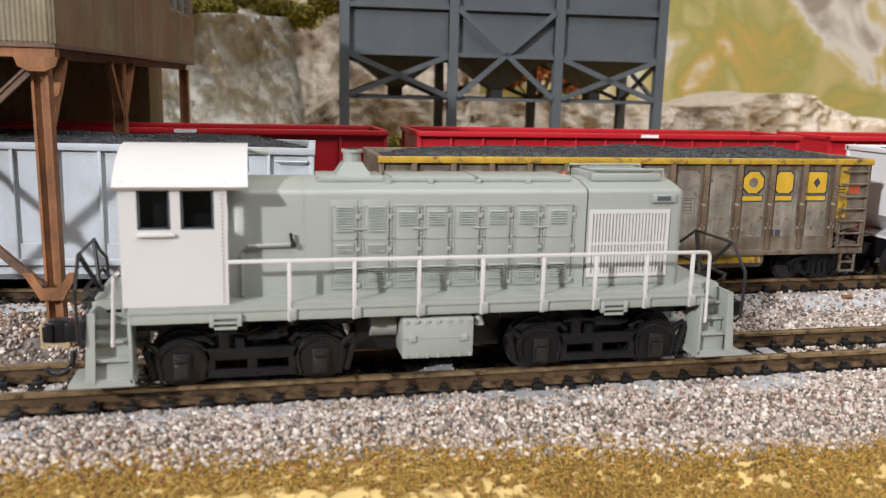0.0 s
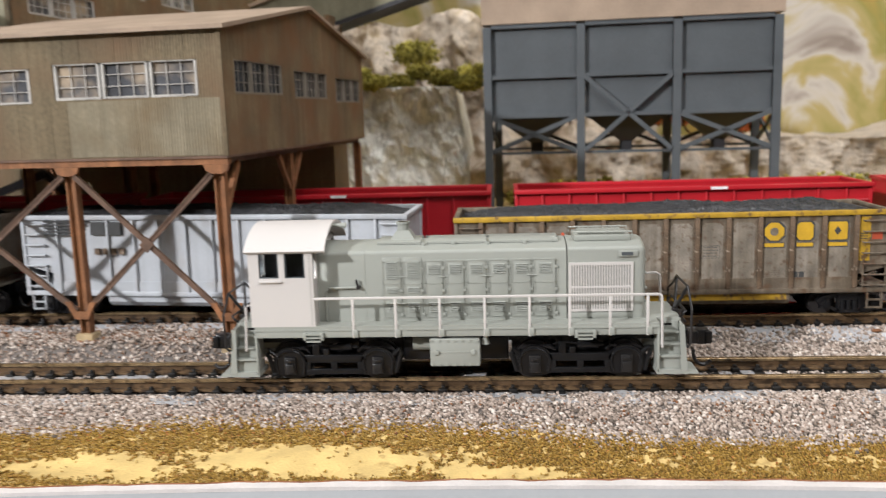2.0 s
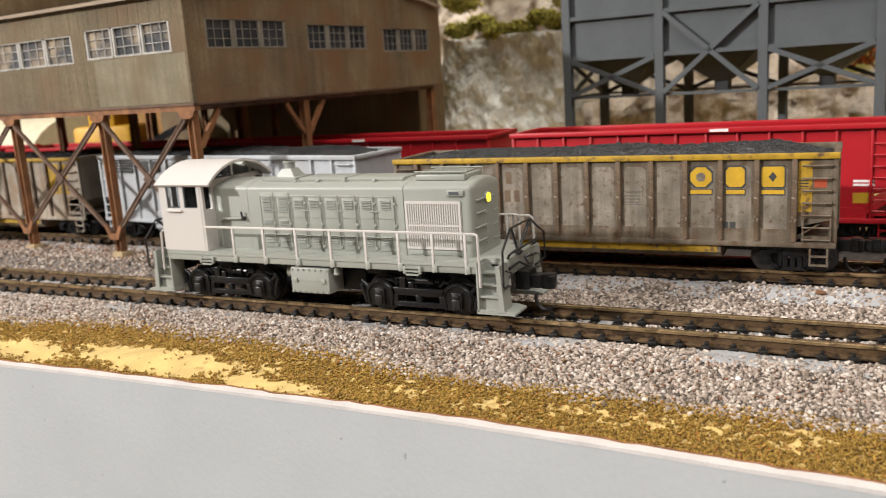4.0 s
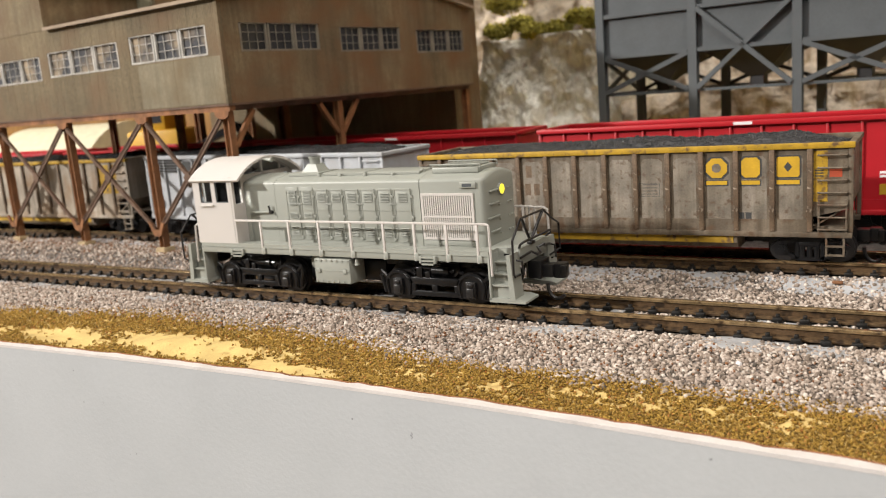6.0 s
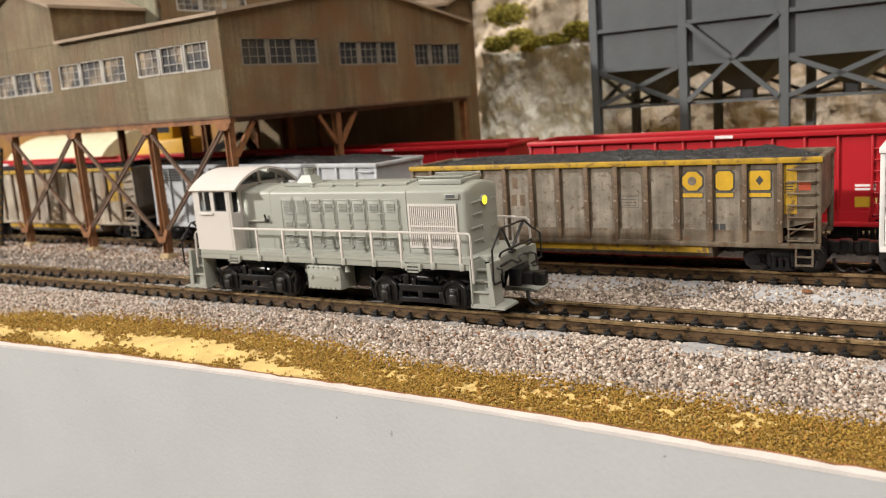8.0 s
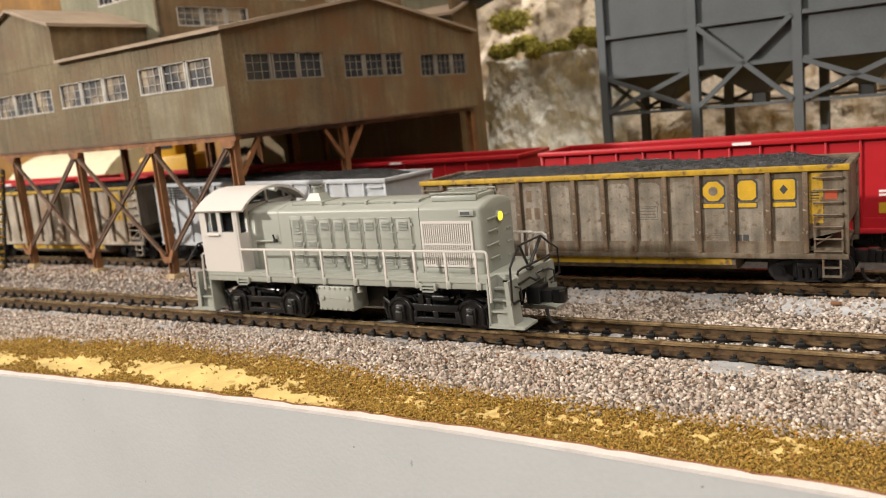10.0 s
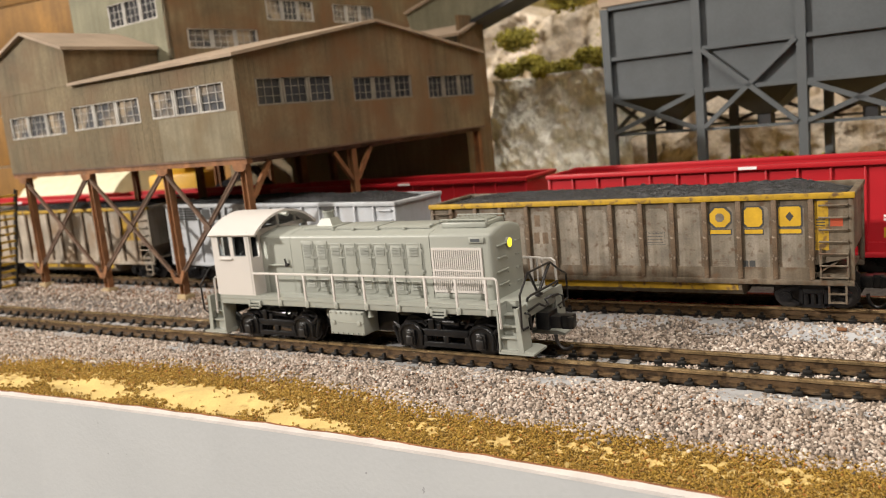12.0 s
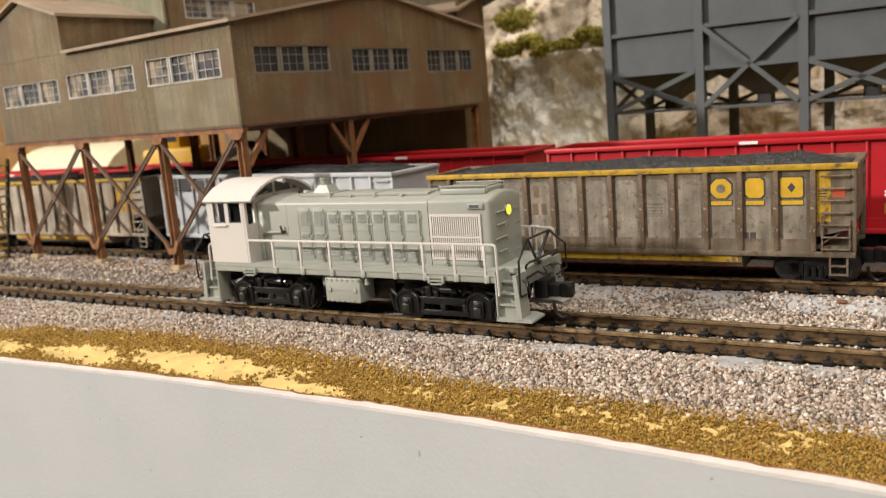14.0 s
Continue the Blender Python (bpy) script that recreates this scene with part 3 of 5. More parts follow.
def gondola(x0, x1, y, label, group, paint, rib_paint, top_paint, ribs, load=True, top=2.33, seed=1, belly=None, rib_w=0.09, rib_d=0.06, lip=0.05, z0=0.46, lift=0.0, pitch=0.0, yaw=0.0, rail=0.0):
    """A steel coal gondola: body shell, ribs, top chord, sill, ends with ladders, trucks, couplers, coal."""
    cx, L = (x0 + x1) / 2, (x1 - x0) / 2
    car = thing("coal_gondola", cx, y, 0, label=label, category="railway car", group=group)
    w, up = 0.905, z0 - 0.46  # up: how much higher the sill rides than on the lowest cars
    place = pose(cx * S, y * S, lift * S, 0, pitch, yaw)
    car.matrix_world = place
    for sy in (-1, 1):
        ya, yb = min(sy * w, sy * (w - 0.05)), max(sy * w, sy * (w - 0.05))
        body = part("side_wall", Shape().box(-L + 0.68, L - 0.68, ya, yb, z0 + 0.30, top - 0.08), paint, car)
        for q in (-1, 1):
            part("side_end_panel", Shape().prism([(q * (L - 0.68), 1.02), (q * (L - 0.06), 1.18), (q * (L - 0.06), top - 0.08), (q * (L - 0.68), top - 0.08)], "y", ya, yb), paint, car)
    for sg in (-1, 1):
        e = Shape().box(min(sg * (L - 0.06), sg * (L - 0.11)), max(sg * (L - 0.06), sg * (L - 0.11)), -w + 0.05, w - 0.05, z0 + 0.55, top - 0.06)
        e.prism([(sg * (L - 0.11), z0 + 0.55), (sg * (L - 0.06), z0 + 0.55), (sg * (L - 0.75), z0 + 0.08), (sg * (L - 0.80), z0 + 0.08)], "y", -w + 0.05, w - 0.05)
        part("end_wall", e, paint, car)
    inner = Shape().box(-L + 0.11, L - 0.11, -w + 0.05, w - 0.05, z0 + 0.12, z0 + 0.17)
    part("floor_pan", inner, paint, body)
    for sg in (-1, 1):
        slope = Shape().wall(-L + 0.68, L - 0.68, z0 + 0.08, z0 + 0.30, sg * w - 0.025, sg * w + 0.025, [])
        part("side_skirt", slope, paint, body)
        part("top_chord", Shape().box(-L, L, min(sg * (w - 0.06), sg * (w + lip + 0.01)), max(sg * (w - 0.06), sg * (w + lip + 0.01)), top - 0.10, top, 0.012), top_paint if sg < 0 else paint, car)
        part("side_sill", Shape().box(-L + 0.03, L - 0.03, min(sg * (w - 0.03), sg * (w + lip)), max(sg * (w - 0.03), sg * (w + lip)), z0 - 0.02, z0 + 0.08, 0.01), paint, car)
    for sg in (-1, 1):
        part("end_chord", Shape().box(min(sg * (L - 0.11), sg * L), max(sg * (L - 0.11), sg * L), -w - 0.02, w + 0.02, top - 0.09, top - 0.002, 0.012), paint, car)
    rib = Shape().box(-rib_w / 2, rib_w / 2, -w - rib_d, -w + 0.002, z0 + 0.08, top - 0.10, 0.012)
    for k in (-1, 1):
        for j in range(18):
            rib.box(k * (rib_w / 2 + 0.012) - 0.008, k * (rib_w / 2 + 0.012) + 0.008, -w - 0.012, -w, z0 + 0.12 + (0.092 - up * 0.055) * j, z0 + 0.138 + (0.092 - up * 0.055) * j)
    rib_me = rib.mesh("rib")
    rib_me.materials.append(rib_paint)
    for rx in ribs:
        for turn in (0, math.pi):
            o = part("rib", rib_me, rib_paint, car)
            o.location, o.rotation_euler = ((rx - cx) * S, 0, 0), (0, 0, turn)
    # end cage: corner posts, ladder and steps on both ends
    for sg in (-1, 1):
        for sy in (-1, 1):
            post = Shape().box(min(sg * (L - 0.10), sg * (L - 0.02)), max(sg * (L - 0.10), sg * (L - 0.02)), min(sy * (w - 0.03), sy * (w + 0.03)), max(sy * (w - 0.03), sy * (w + 0.03)), z0 + 0.08, top - 0.1, 0.008)
            part("corner_post", post, paint, car)
            lad = Shape()
            for x in (L - 0.58, L - 0.14):
                lad.box(min(sg * x, sg * (x + 0.03)), max(sg * x, sg * (x + 0.03)), min(sy * (w + 0.03), sy * (w + 0.06)), max(sy * (w + 0.03), sy * (w + 0.06)), z0 + 0.05, z0 + 0.66)
            for j in range(7):
                z = 0.70 + up * 0.5 + (0.235 - up * 0.08) * j
                lad.rod((sg * (L - 0.58), sy * (w + 0.075), z), (sg * (L - 0.12), sy * (w + 0.075), z), 0.018, 6)
                for x in (L - 0.575, L - 0.125):
                    lad.rod((sg * x, sy * (w + 0.0), z), (sg * x, sy * (w + 0.08), z), 0.016, 6)
            part("ladder", lad, paint, car)
            st = Shape()
            for x in (L - 0.46, L - 0.18):
                st.box(min(sg * x, sg * (x + 0.035)), max(sg * x, sg * (x + 0.035)), min(sy * (w - 0.01), sy * (w + 0.03)), max(sy * (w - 0.01), sy * (w + 0.03)), 0.10 + up, z0)
            for z in (0.11 + up, 0.27 + up):
                st.box(min(sg * (L - 0.46), sg * (L - 0.15)), max(sg * (L - 0.46), sg * (L - 0.15)), min(sy * (w - 0.02), sy * (w + 0.04)), max(sy * (w - 0.02), sy * (w + 0.04)), z, z + 0.03)
            part("stirrup_step", st, paint, car)
    # rounded belly tubs between the trucks
    prof = [(-w + 0.02, z0), (-w + 0.02, 0.30 + up), (-w + 0.12, 0.20 + up), (-w + 0.30, 0.16 + up), (w - 0.30, 0.16 + up), (w - 0.12, 0.20 + up), (w - 0.02, 0.30 + up), (w - 0.02, z0)]
    part("belly_tub", Shape().prism(prof, "x", -L + 1.95, L - 1.95), paint, car)
    if belly:
        for sg in (-1, 1):
            part("belly_stripe", Shape().box(-L + 2.0, L - 2.02, min(sg * (w - 0.02), sg * (w - 0.012)), max(sg * (w - 0.02), sg * (w - 0.012)), 0.30 + up, z0 - 0.03), belly, car, "yellow stripe along the belly")
    part("centre_sill", Shape().box(-L + 0.15, L - 0.15, -0.14, 0.14, 0.42, z0 + 0.14), BLACK, car)
    for sg in (-1, 1):
        freight_truck(car, sg * (L - 0.73), rail=rail)
        coupler(car, sg * (L - 0.02), sg)
    if load:
        def heap(x, yy):
            k = min(1, (L - 0.14 - abs(x)) / 0.9) * min(1, (w - 0.05 - abs(yy)) / 0.35)
            return top - 0.13 + 0.20 * max(0, k) ** 0.7 * (1 + 0.35 * noise.noise((x * 0.7, yy, seed))) + 0.035 * noise.noise((x * 7, yy * 7, seed))
        coal = part("coal_load", grid_mesh("coal_load", -L + 0.12, L - 0.12, -w + 0.06, w - 0.06, 160, 34, heap, COAL), COAL, None)
        coal.matrix_world = place
        tagged(coal, "black crushed coal heaped in the gondola", "coal", kind="stuff")
        rng = np.random.default_rng(seed)
        n = 13000
        px, py = rng.uniform(-L + 0.16, L - 0.16, n), rng.uniform(-w + 0.1, w - 0.1, n)
        pz = np.array([heap(a, b) for a, b in zip(px, py)]) + 0.004
        me = scatter("coal_lump", *OCTA, np.stack([px, py, pz], -1), rng.uniform(0.009, 0.021, n), rng.uniform(0, 6.28, (n, 2)), COAL)
        lumps = part("coal_lump", me, COAL, coal)
        tagged(lumps, kind="stuff")
    return car, w, L


def plate(parent, name, x0, x1, z0, z1, w, mat, label="", off=0.004, face=-1):
    return part(name, Shape().box(x0, x1, min(face * w, face * (w + off)), max(face * w, face * (w + off)), z0, z1), mat, parent, label)


def emblem(parent, x0, x1, z0, z1, w, form):
    """A yellow block emblem with a dark border: with a round hole, plain, or with a diamond. Plain shapes, no letters."""
    def oct_pts(a, b, c, d, k):
        return [(a + k, c), (b - k, c), (b, c + k), (b, d - k), (b - k, d), (a + k, d), (a, d - k), (a, c + k)]
    mx, mz = (x0 + x1) / 2, (z0 + z1) / 2
    k = {"ring": 0.11, "plain": 0.06, "diamond": 0.03}[form]
    part("emblem_border", Shape().prism(oct_pts(x0 - 0.03, x1 + 0.03, z0 - 0.03, z1 + 0.03, k), "y", -w - 0.005, -w - 0.001), MARKDK, parent, "dark border of a yellow emblem")
    part("emblem", Shape().prism(oct_pts(x0, x1, z0, z1, k), "y", -w - 0.009, -w - 0.005), YEL, parent, "yellow block emblem")
    if form == "ring":
        part("emblem_hole", Shape().prism(oct_pts(mx - 0.08, mx + 0.08, mz - 0.08, mz + 0.08, 0.045), "y", -w - 0.011, -w - 0.009), CARFADE, parent, "pale hole of the emblem")
    if form == "diamond":
        part("emblem_diamond", Shape().prism([(mx - 0.07, mz), (mx, mz - 0.09), (mx + 0.07, mz), (mx, mz + 0.09)], "y", -w - 0.011, -w - 0.009), MARKDK, parent, "dark diamond in the emblem")


RIBS_A = [0.386 + 0.622 * i for i in range(13)]
carA, wA, LA = gondola(-0.18, 8.56, 3.64, "weathered grey coal gondola with yellow trim, heaped with coal", "coal cars on the middle track", CARGREY, CARRIB, CARYEL, RIBS_A, belly=CARYEL, seed=3, z0=0.68, rail=0.13)
cA = (-0.18 + 8.56) / 2
for a, b, form in ((6.07, 6.45, "ring"), (6.70, 7.02, "plain"), (7.30, 7.68, "diamond")):
    emblem(carA, a - cA, b - cA, 1.74, 2.10, wA, form)
    plate(carA, "underline_border", a - cA - 0.02, b - cA + 0.02, 1.585, 1.70, wA, MARKDK)
    plate(carA, "underline", a - cA, b - cA, 1.61, 1.685, wA, YEL, "yellow bar under the emblem", 0.008)
plate(carA, "yellow_panel", 7.905 - cA, 8.13 - cA, 1.30, 2.19, wA, CARYEL, "yellow end panel")
for i in range(3):
    plate(carA, "writing_bar", 7.93 - cA, 8.07 - cA, 1.74 + 0.05 * i, 1.76 + 0.05 * i, wA, MARKDK, "", 0.008)
plate(carA, "red_label", 8.16 - cA, 8.36 - cA, 1.73, 1.88, wA, MARKRED, "small red label")
for i in range(2):
    plate(carA, "label_box", 6.64 + 0.125 * i - cA, 6.745 + 0.125 * i - cA, 0.98, 1.10, wA, MARKDK, "dark stencil box")
for i in range(4):
    plate(carA, "writing_bar", 4.84 - cA + 0.03 * (i % 2), 5.16 - cA, 1.44 + 0.06 * i, 1.452 + 0.06 * i, wA, MARKDK)
for xa, xb, za, zb in ((4.80, 5.20, 1.40, 1.408), (4.80, 5.20, 1.652, 1.66), (4.80, 4.808, 1.408, 1.652), (5.192, 5.20, 1.408, 1.652)):
    plate(carA, "stencil_frame", xa - cA, xb - cA, za, zb, wA, MARKDK)
for x, z, n in ((2.42, 1.92, 1), (2.38, 1.55, 3)):
    for i in range(n):
        plate(carA, "number_bar", x + 0.2 * i - cA, x + 0.2 * i + 0.13 - cA, z - 0.12, z + 0.12, wA, CARRIB, "faint stencilled mark")
for i in range(6):
    plate(carA, "writing_bar", 6.08 - cA, 6.40 - cA, 0.92 + 0.04 * i, 0.926 + 0.04 * i, wA, CARRIB)

for ra, rb in zip(RIBS_A, RIBS_A[1:]):
    k = 0.10 + 0.03 * noise.noise((ra * 3, 0, 0))
    z0, z1, a, b = 0.82 + 0.05 * noise.noise((ra, 5, 0)), 2.12, ra - cA + k, rb - cA - k
    part("faded_panel", Shape().prism([(a + 0.08, z0), (b - 0.08, z0), (b, z0 + 0.12), (b, z1 - 0.07), (b - 0.07, z1), (a + 0.07, z1), (a, z1 - 0.07), (a, z0 + 0.12)], "y", -wA - 0.0025, -wA), CARFADE, carA, "faded paler paint between the ribs")

RIBS_B = [-9.62 + 0.70 + 0.598 * i for i in range(13)]
carB, wB, LB = gondola(-9.80, -1.06, 3.97, "white coal hopper with dark bar emblem, heaped with coal", "coal cars on the middle track", CARWHITE, CARWHITE, CARWHITE, RIBS_B, seed=5, top=2.31, rib_w=0.05, z0=0.54, lift=0.165, pitch=0.5, yaw=-4.2)
cB = (-9.80 - 1.06) / 2
for i in range(5):
    plate(carB, "emblem_bar", -9.20 - cB, -8.40 + 0.06 * i - cB, 1.86 + 0.075 * i, 1.895 + 0.075 * i, wB, MARKDK, "thin dark emblem bar", 0.064)
plate(carB, "emblem_block", -8.10 - cB, -7.76 - cB, 1.88, 2.16, wB, MARKDK, "dark emblem block", 0.064)
plate(carB, "emblem_block", -7.70 - cB, -7.40 - cB, 1.88, 2.16, wB, MARKDK, "dark emblem block", 0.064)
for i in range(4):
    plate(carB, "number_bar", -8.05 + 0.19 * i - cB, -7.93 + 0.19 * i - cB, 1.45, 1.58, wB, CARRIB, "", 0.064)

RIBS_C = [-19.35 + 0.72 + 0.61 * i for i in range(13)]
carC, wC, LC = gondola(-19.35, -10.57, 4.24, "weathered grey and yellow coal gondola under the loading house", "coal cars on the middle track", CARPALE, CARRIB, CARYEL, RIBS_C, belly=CARYEL, seed=8, top=2.28, z0=0.52, lift=0.2)
plate(carC, "yellow_panel", 3.0, 3.85, 1.25, 2.10, wC, CARYEL, "yellow end panel")
RIBS_E = [-28.85 + 0.72 + 0.61 * i for i in range(13)]
gondola(-28.85, -20.07, 4.24, "weathered grey and yellow coal gondola further along", "coal cars on the middle track", CARGREY, CARRIB, CARYEL, RIBS_E, belly=CARYEL, seed=9, top=2.28, z0=0.52, lift=0.2)

RIBS_D = [9.44 + 0.72 + 0.61 * i for i in range(13)]
carD, wD, LD = gondola(9.44, 18.2, 3.64, "clean light grey coal gondola with dark bars", "coal cars on the middle track", CARLIGHT, CARLIGHT, CARLIGHT, RIBS_D, seed=7, top=2.46, rib_w=0.06, z0=0.66, rail=0.13)
for i in range(5):
    plate(carD, "emblem_bar", -LD + 0.40, -LD + 1.2, 1.88 + 0.09 * i, 1.93 + 0.09 * i, wD, MARKDK, "dark emblem bar", 0.08)

for k, (a, b) in enumerate(((-8.35, 0.55), (1.12, 9.70), (10.4, 19.0), (-17.6, -9.05), (-26.8, -18.3))):
    car, w, L = gondola(a, b, 7.30, "bright red empty coal gondola", "red cars on the rear track", CARRED, CARRED, CARRED, [a + 0.7 + 0.66 * i for i in range(12)], load=False, top=2.52, seed=20 + k, rib_w=0.05, rib_d=0.05, lip=0.10)
    plate(car, "white_label", 0.45, 0.85, 2.44, 2.505, w + 0.112, MARKWH, "small white label")
    for i in range(2):
        plate(car, "writing_bar", L - 0.95, L - 0.55, 1.22 + 0.08 * i, 1.27 + 0.08 * i, w, MARKWH, "", 0.006)
    plate(car, "yellow_label", L - 0.95, L - 0.55, 0.86, 1.08, w, YEL, "small yellow label", 0.006)


# ---- loading house on stilts ----
BARE_WOOD = material("pale_wood", (0.36, 0.27, 0.15), 0.8, vary=0.2, scale=4)
BT = -5.4  # the plant stands at this turn


def window_row(parent, u0, u1, z0, z1, v, n, axis, rows=3, cols=3, sign=-1, glass=WINGLASS, bars=WINFRAME):
    """A row of steel sashes in one opening, with frames, glazing bars and panes set back in the wall."""
    def bx(s, ua, ub, va, vb, za, zb):
        va, vb = min(va, vb), max(va, vb)
        return s.box(ua, ub, va, vb, za, zb) if axis == "x" else s.box(va, vb, ua, ub, za, zb)
    pitch = (u1 - u0) / n
    for i in range(n):
        a, b = u0 + pitch * i + 0.05, u0 + pitch * (i + 1) - 0.05
        win = part("window_sash", bx(Shape(), a, b, v - 0.05 * sign, v - 0.07 * sign, z0 + 0.02, z1 - 0.02), glass, parent, "panes of a window sash")
        f = Shape()
        bx(f, a - 0.03, a + 0.02, v + 0.02 * sign, v - 0.04 * sign, z0, z1)
        bx(f, b - 0.02, b + 0.03, v + 0.02 * sign, v - 0.04 * sign, z0, z1)
        bx(f, a - 0.03, b + 0.03, v + 0.03 * sign, v - 0.04 * sign, z0 - 0.02, z0 + 0.03)
        bx(f, a - 0.03, b + 0.03, v + 0.02 * sign, v - 0.04 * sign, z1 - 0.025, z1 + 0.01)
        for j in range(1, cols):
            u = a + (b - a) * j / cols
            bx(f, u - 0.007, u + 0.007, v - 0.012 * sign, v - 0.03 * sign, z0, z1)
        for j in range(1, rows):
            z = z0 + (z1 - z0) * j / rows
            bx(f, a, b, v - 0.012 * sign, v - 0.03 * sign, z - 0.007, z + 0.007)
        part("window_frame", f, bars, win, "pale window frame with glazing bars")


def h_section(x, y, w, d, t):
    """The outline of an H-shaped post."""
    return [(x - w, y - d), (x - w + t, y - d), (x - w + t, y - t * 0.7), (x + w - t, y - t * 0.7), (x + w - t, y - d), (x + w, y - d),
            (x + w, y + d), (x + w - t, y + d), (x + w - t, y + t * 0.7), (x - w + t, y + t * 0.7), (x - w + t, y + d), (x - w, y + d)]


def build_house():
    h = thing("loading_house", -4.37, 1.41, 0, BT, "brown corrugated coal loading house standing on rusty stilts", "industrial building")
    W, D, z0, z1, zp = 11.4, 10.3, 3.80, 6.18, 7.05
    fh = [(-3.48, -0.48, 4.95, 5.62), (-7.30, -3.98, 4.90, 5.56), (-10.98, -7.72, 4.85, 5.50)]
    part("front_wall", Shape().wall(-W, 0, z0, z1, 0, 0.12, fh), SIDING, h)
    for a, b, c, d in fh:
        window_row(h, a, b, c, d, 0.03, 3, "x", glass=WINLIT)
    sh = [(0.58, 3.26, 4.98, 5.63), (4.03, 6.62, 4.92, 5.56), (7.38, 9.88, 4.84, 5.50)]
    part("gable_wall", Shape().wall(0.12, D, z0, z1, -0.12, 0, sh, "y").prism([(0.0, z1), (D, z1), (D / 2, zp)], "x", -0.12, 0), SIDING_Y_SHADED, h)
    for a, b, c, d in sh:
        window_row(h, a, b, c, d, -0.03, 3, "y", sign=1, bars=WINFRAME_SHADED)
    part("rear_wall", Shape().wall(-W, -0.12, z0, z1, D - 0.12, D, []), SIDING, h)
    part("far_gable_wall", Shape().wall(0.12, D - 0.12, z0, z1, -W, -W + 0.12, [], "y").prism([(0.0, z1), (D, z1), (D / 2, zp)], "x", -W, -W + 0.12), SIDING_Y_SHADED, h)
    part("floor_deck", Shape().box(-W, 0, 0, D, z0 - 0.05, z0 - 0.002), RUSTDK, h)
    part("inner_partition", Shape().box(-W + 0.3, -0.3, 1.6, 1.7, z0, z1), SIDING, h)
    part("inner_partition", Shape().box(-1.7, -1.6, 1.8, D - 0.3, z0, z1), SIDING, h)
    for y0, y1, za, zb in ((-0.14, D / 2, z1 - 0.03, zp), (D / 2, D + 0.14, zp, z1 - 0.03)):
        s = Shape().prism([(y0, za), (y1, zb), (y1, zb + 0.08), (y0, za + 0.08)], "x", -7.08 if y0 < 0 else -W, 0.14)
        part("roof", s, ROOFING, h)
    part("corner_trim", Shape().box(-0.06, 0.02, -0.02, 0.06, z0, z1), SIDING, h)
    for i in range(31):
        x = -0.36 - 0.36 * i
        for a, b in ((z0, 4.86), (5.61, z1)):
            part("panel_seam", Shape().box(x - 0.006, x + 0.006, -0.004, 0.0, a, b), SIDING, h)
    for i in range(1, 17):
        y = 0.6 * i
        part("panel_seam", Shape().box(0.0, 0.004, y - 0.006, y + 0.006, z0, 4.78), SIDING_Y_SHADED, h)
    for a, b in ((-3.23, -1.80), (-1.79, -0.07)):
        part("siding_sheet", Shape().box(a, b, -0.006, -0.0005, z0 + 0.02, 4.90), SIDING_GREY, h, "paler grey sheet of corrugated siding")
    # taller cross gable at the far end of the front
    ax0, ax1, az = -11.25, -7.22, 7.22
    part("annex_wall", Shape().wall(ax0, ax1, z1, az, -0.01, 0.11, []).prism([(ax0, az), (ax1, az), ((ax0 + ax1) / 2, az + 0.62)], "y", -0.01, 0.11), SIDING, h)
    part("annex_wall", Shape().box(ax1 - 0.12, ax1, 0.11, 8.2, z1 - 0.1, az), SIDING_Y_SHADED, h)
    part("annex_wall", Shape().box(ax0, ax0 + 0.12, 0.11, 8.2, z1 - 0.1, az), SIDING_Y_SHADED, h)
    mid = (ax0 + ax1) / 2
    for xa, za, xb, zb in ((ax0 - 0.15, az - 0.05, mid, az + 0.62), (mid, az + 0.62, ax1 + 0.15, az - 0.05)):
        part("annex_roof", Shape().prism([(xa, za), (xb, zb), (xb, zb + 0.09), (xa, za + 0.09)], "y", -0.15, 8.3), ROOFING, h)
    # stilts, braces, rails
    legs_x = [-0.22, -3.36, -7.05, -10.7]
    part("edge_beam", Shape().box(-W, -0.02, 0.03, 0.2, z0 - 0.17, z0 - 0.05), RUST, h)
    part("side_beam", Shape().box(-0.34, -0.20, 0.2, D, z0 - 0.17, z0 - 0.05), RUSTDK, h)
    for yy in (0.12, 3.9, D - 0.2):
        for lx in legs_x if yy < 1 else legs_x[:1] + legs_x[2:]:
            leg = Shape().prism(h_section(lx, yy, 0.105, 0.09, 0.035), "z", 0.0, z0 - 0.17)
            leg_ob = part("leg", leg, RUST, h, "rusty upright stilt")
            part("footing", Shape().box(lx - 0.19, lx + 0.19, yy - 0.17, yy + 0.17, -0.35, 0.24, 0.03), BARE_WOOD, leg_ob, "small pale footing block")
    for a, b in zip(legs_x, legs_x[1:]):
        for p, q in (((a - 0.12, z0 - 0.34), (b + 0.10, 0.72)), ((a - 0.10, 0.72), (b + 0.12, z0 - 0.34))):
            part("brace", Shape().beam((p[0], 0.0, p[1]), (q[0], 0.0, q[1]), 0.06, 0.11).beam((p[0], -0.035, p[1] + 0.05), (q[0], -0.035, q[1] + 0.05), 0.03, 0.03), RUSTDK, h, "rusty diagonal brace")
        part("gusset", Shape().prism([((a + b) / 2 - 0.16, 2.09), ((a + b) / 2, 1.93), ((a + b) / 2 + 0.16, 2.09), ((a + b) / 2, 2.25)], "y", -0.07, -0.04), RUSTDK, h)
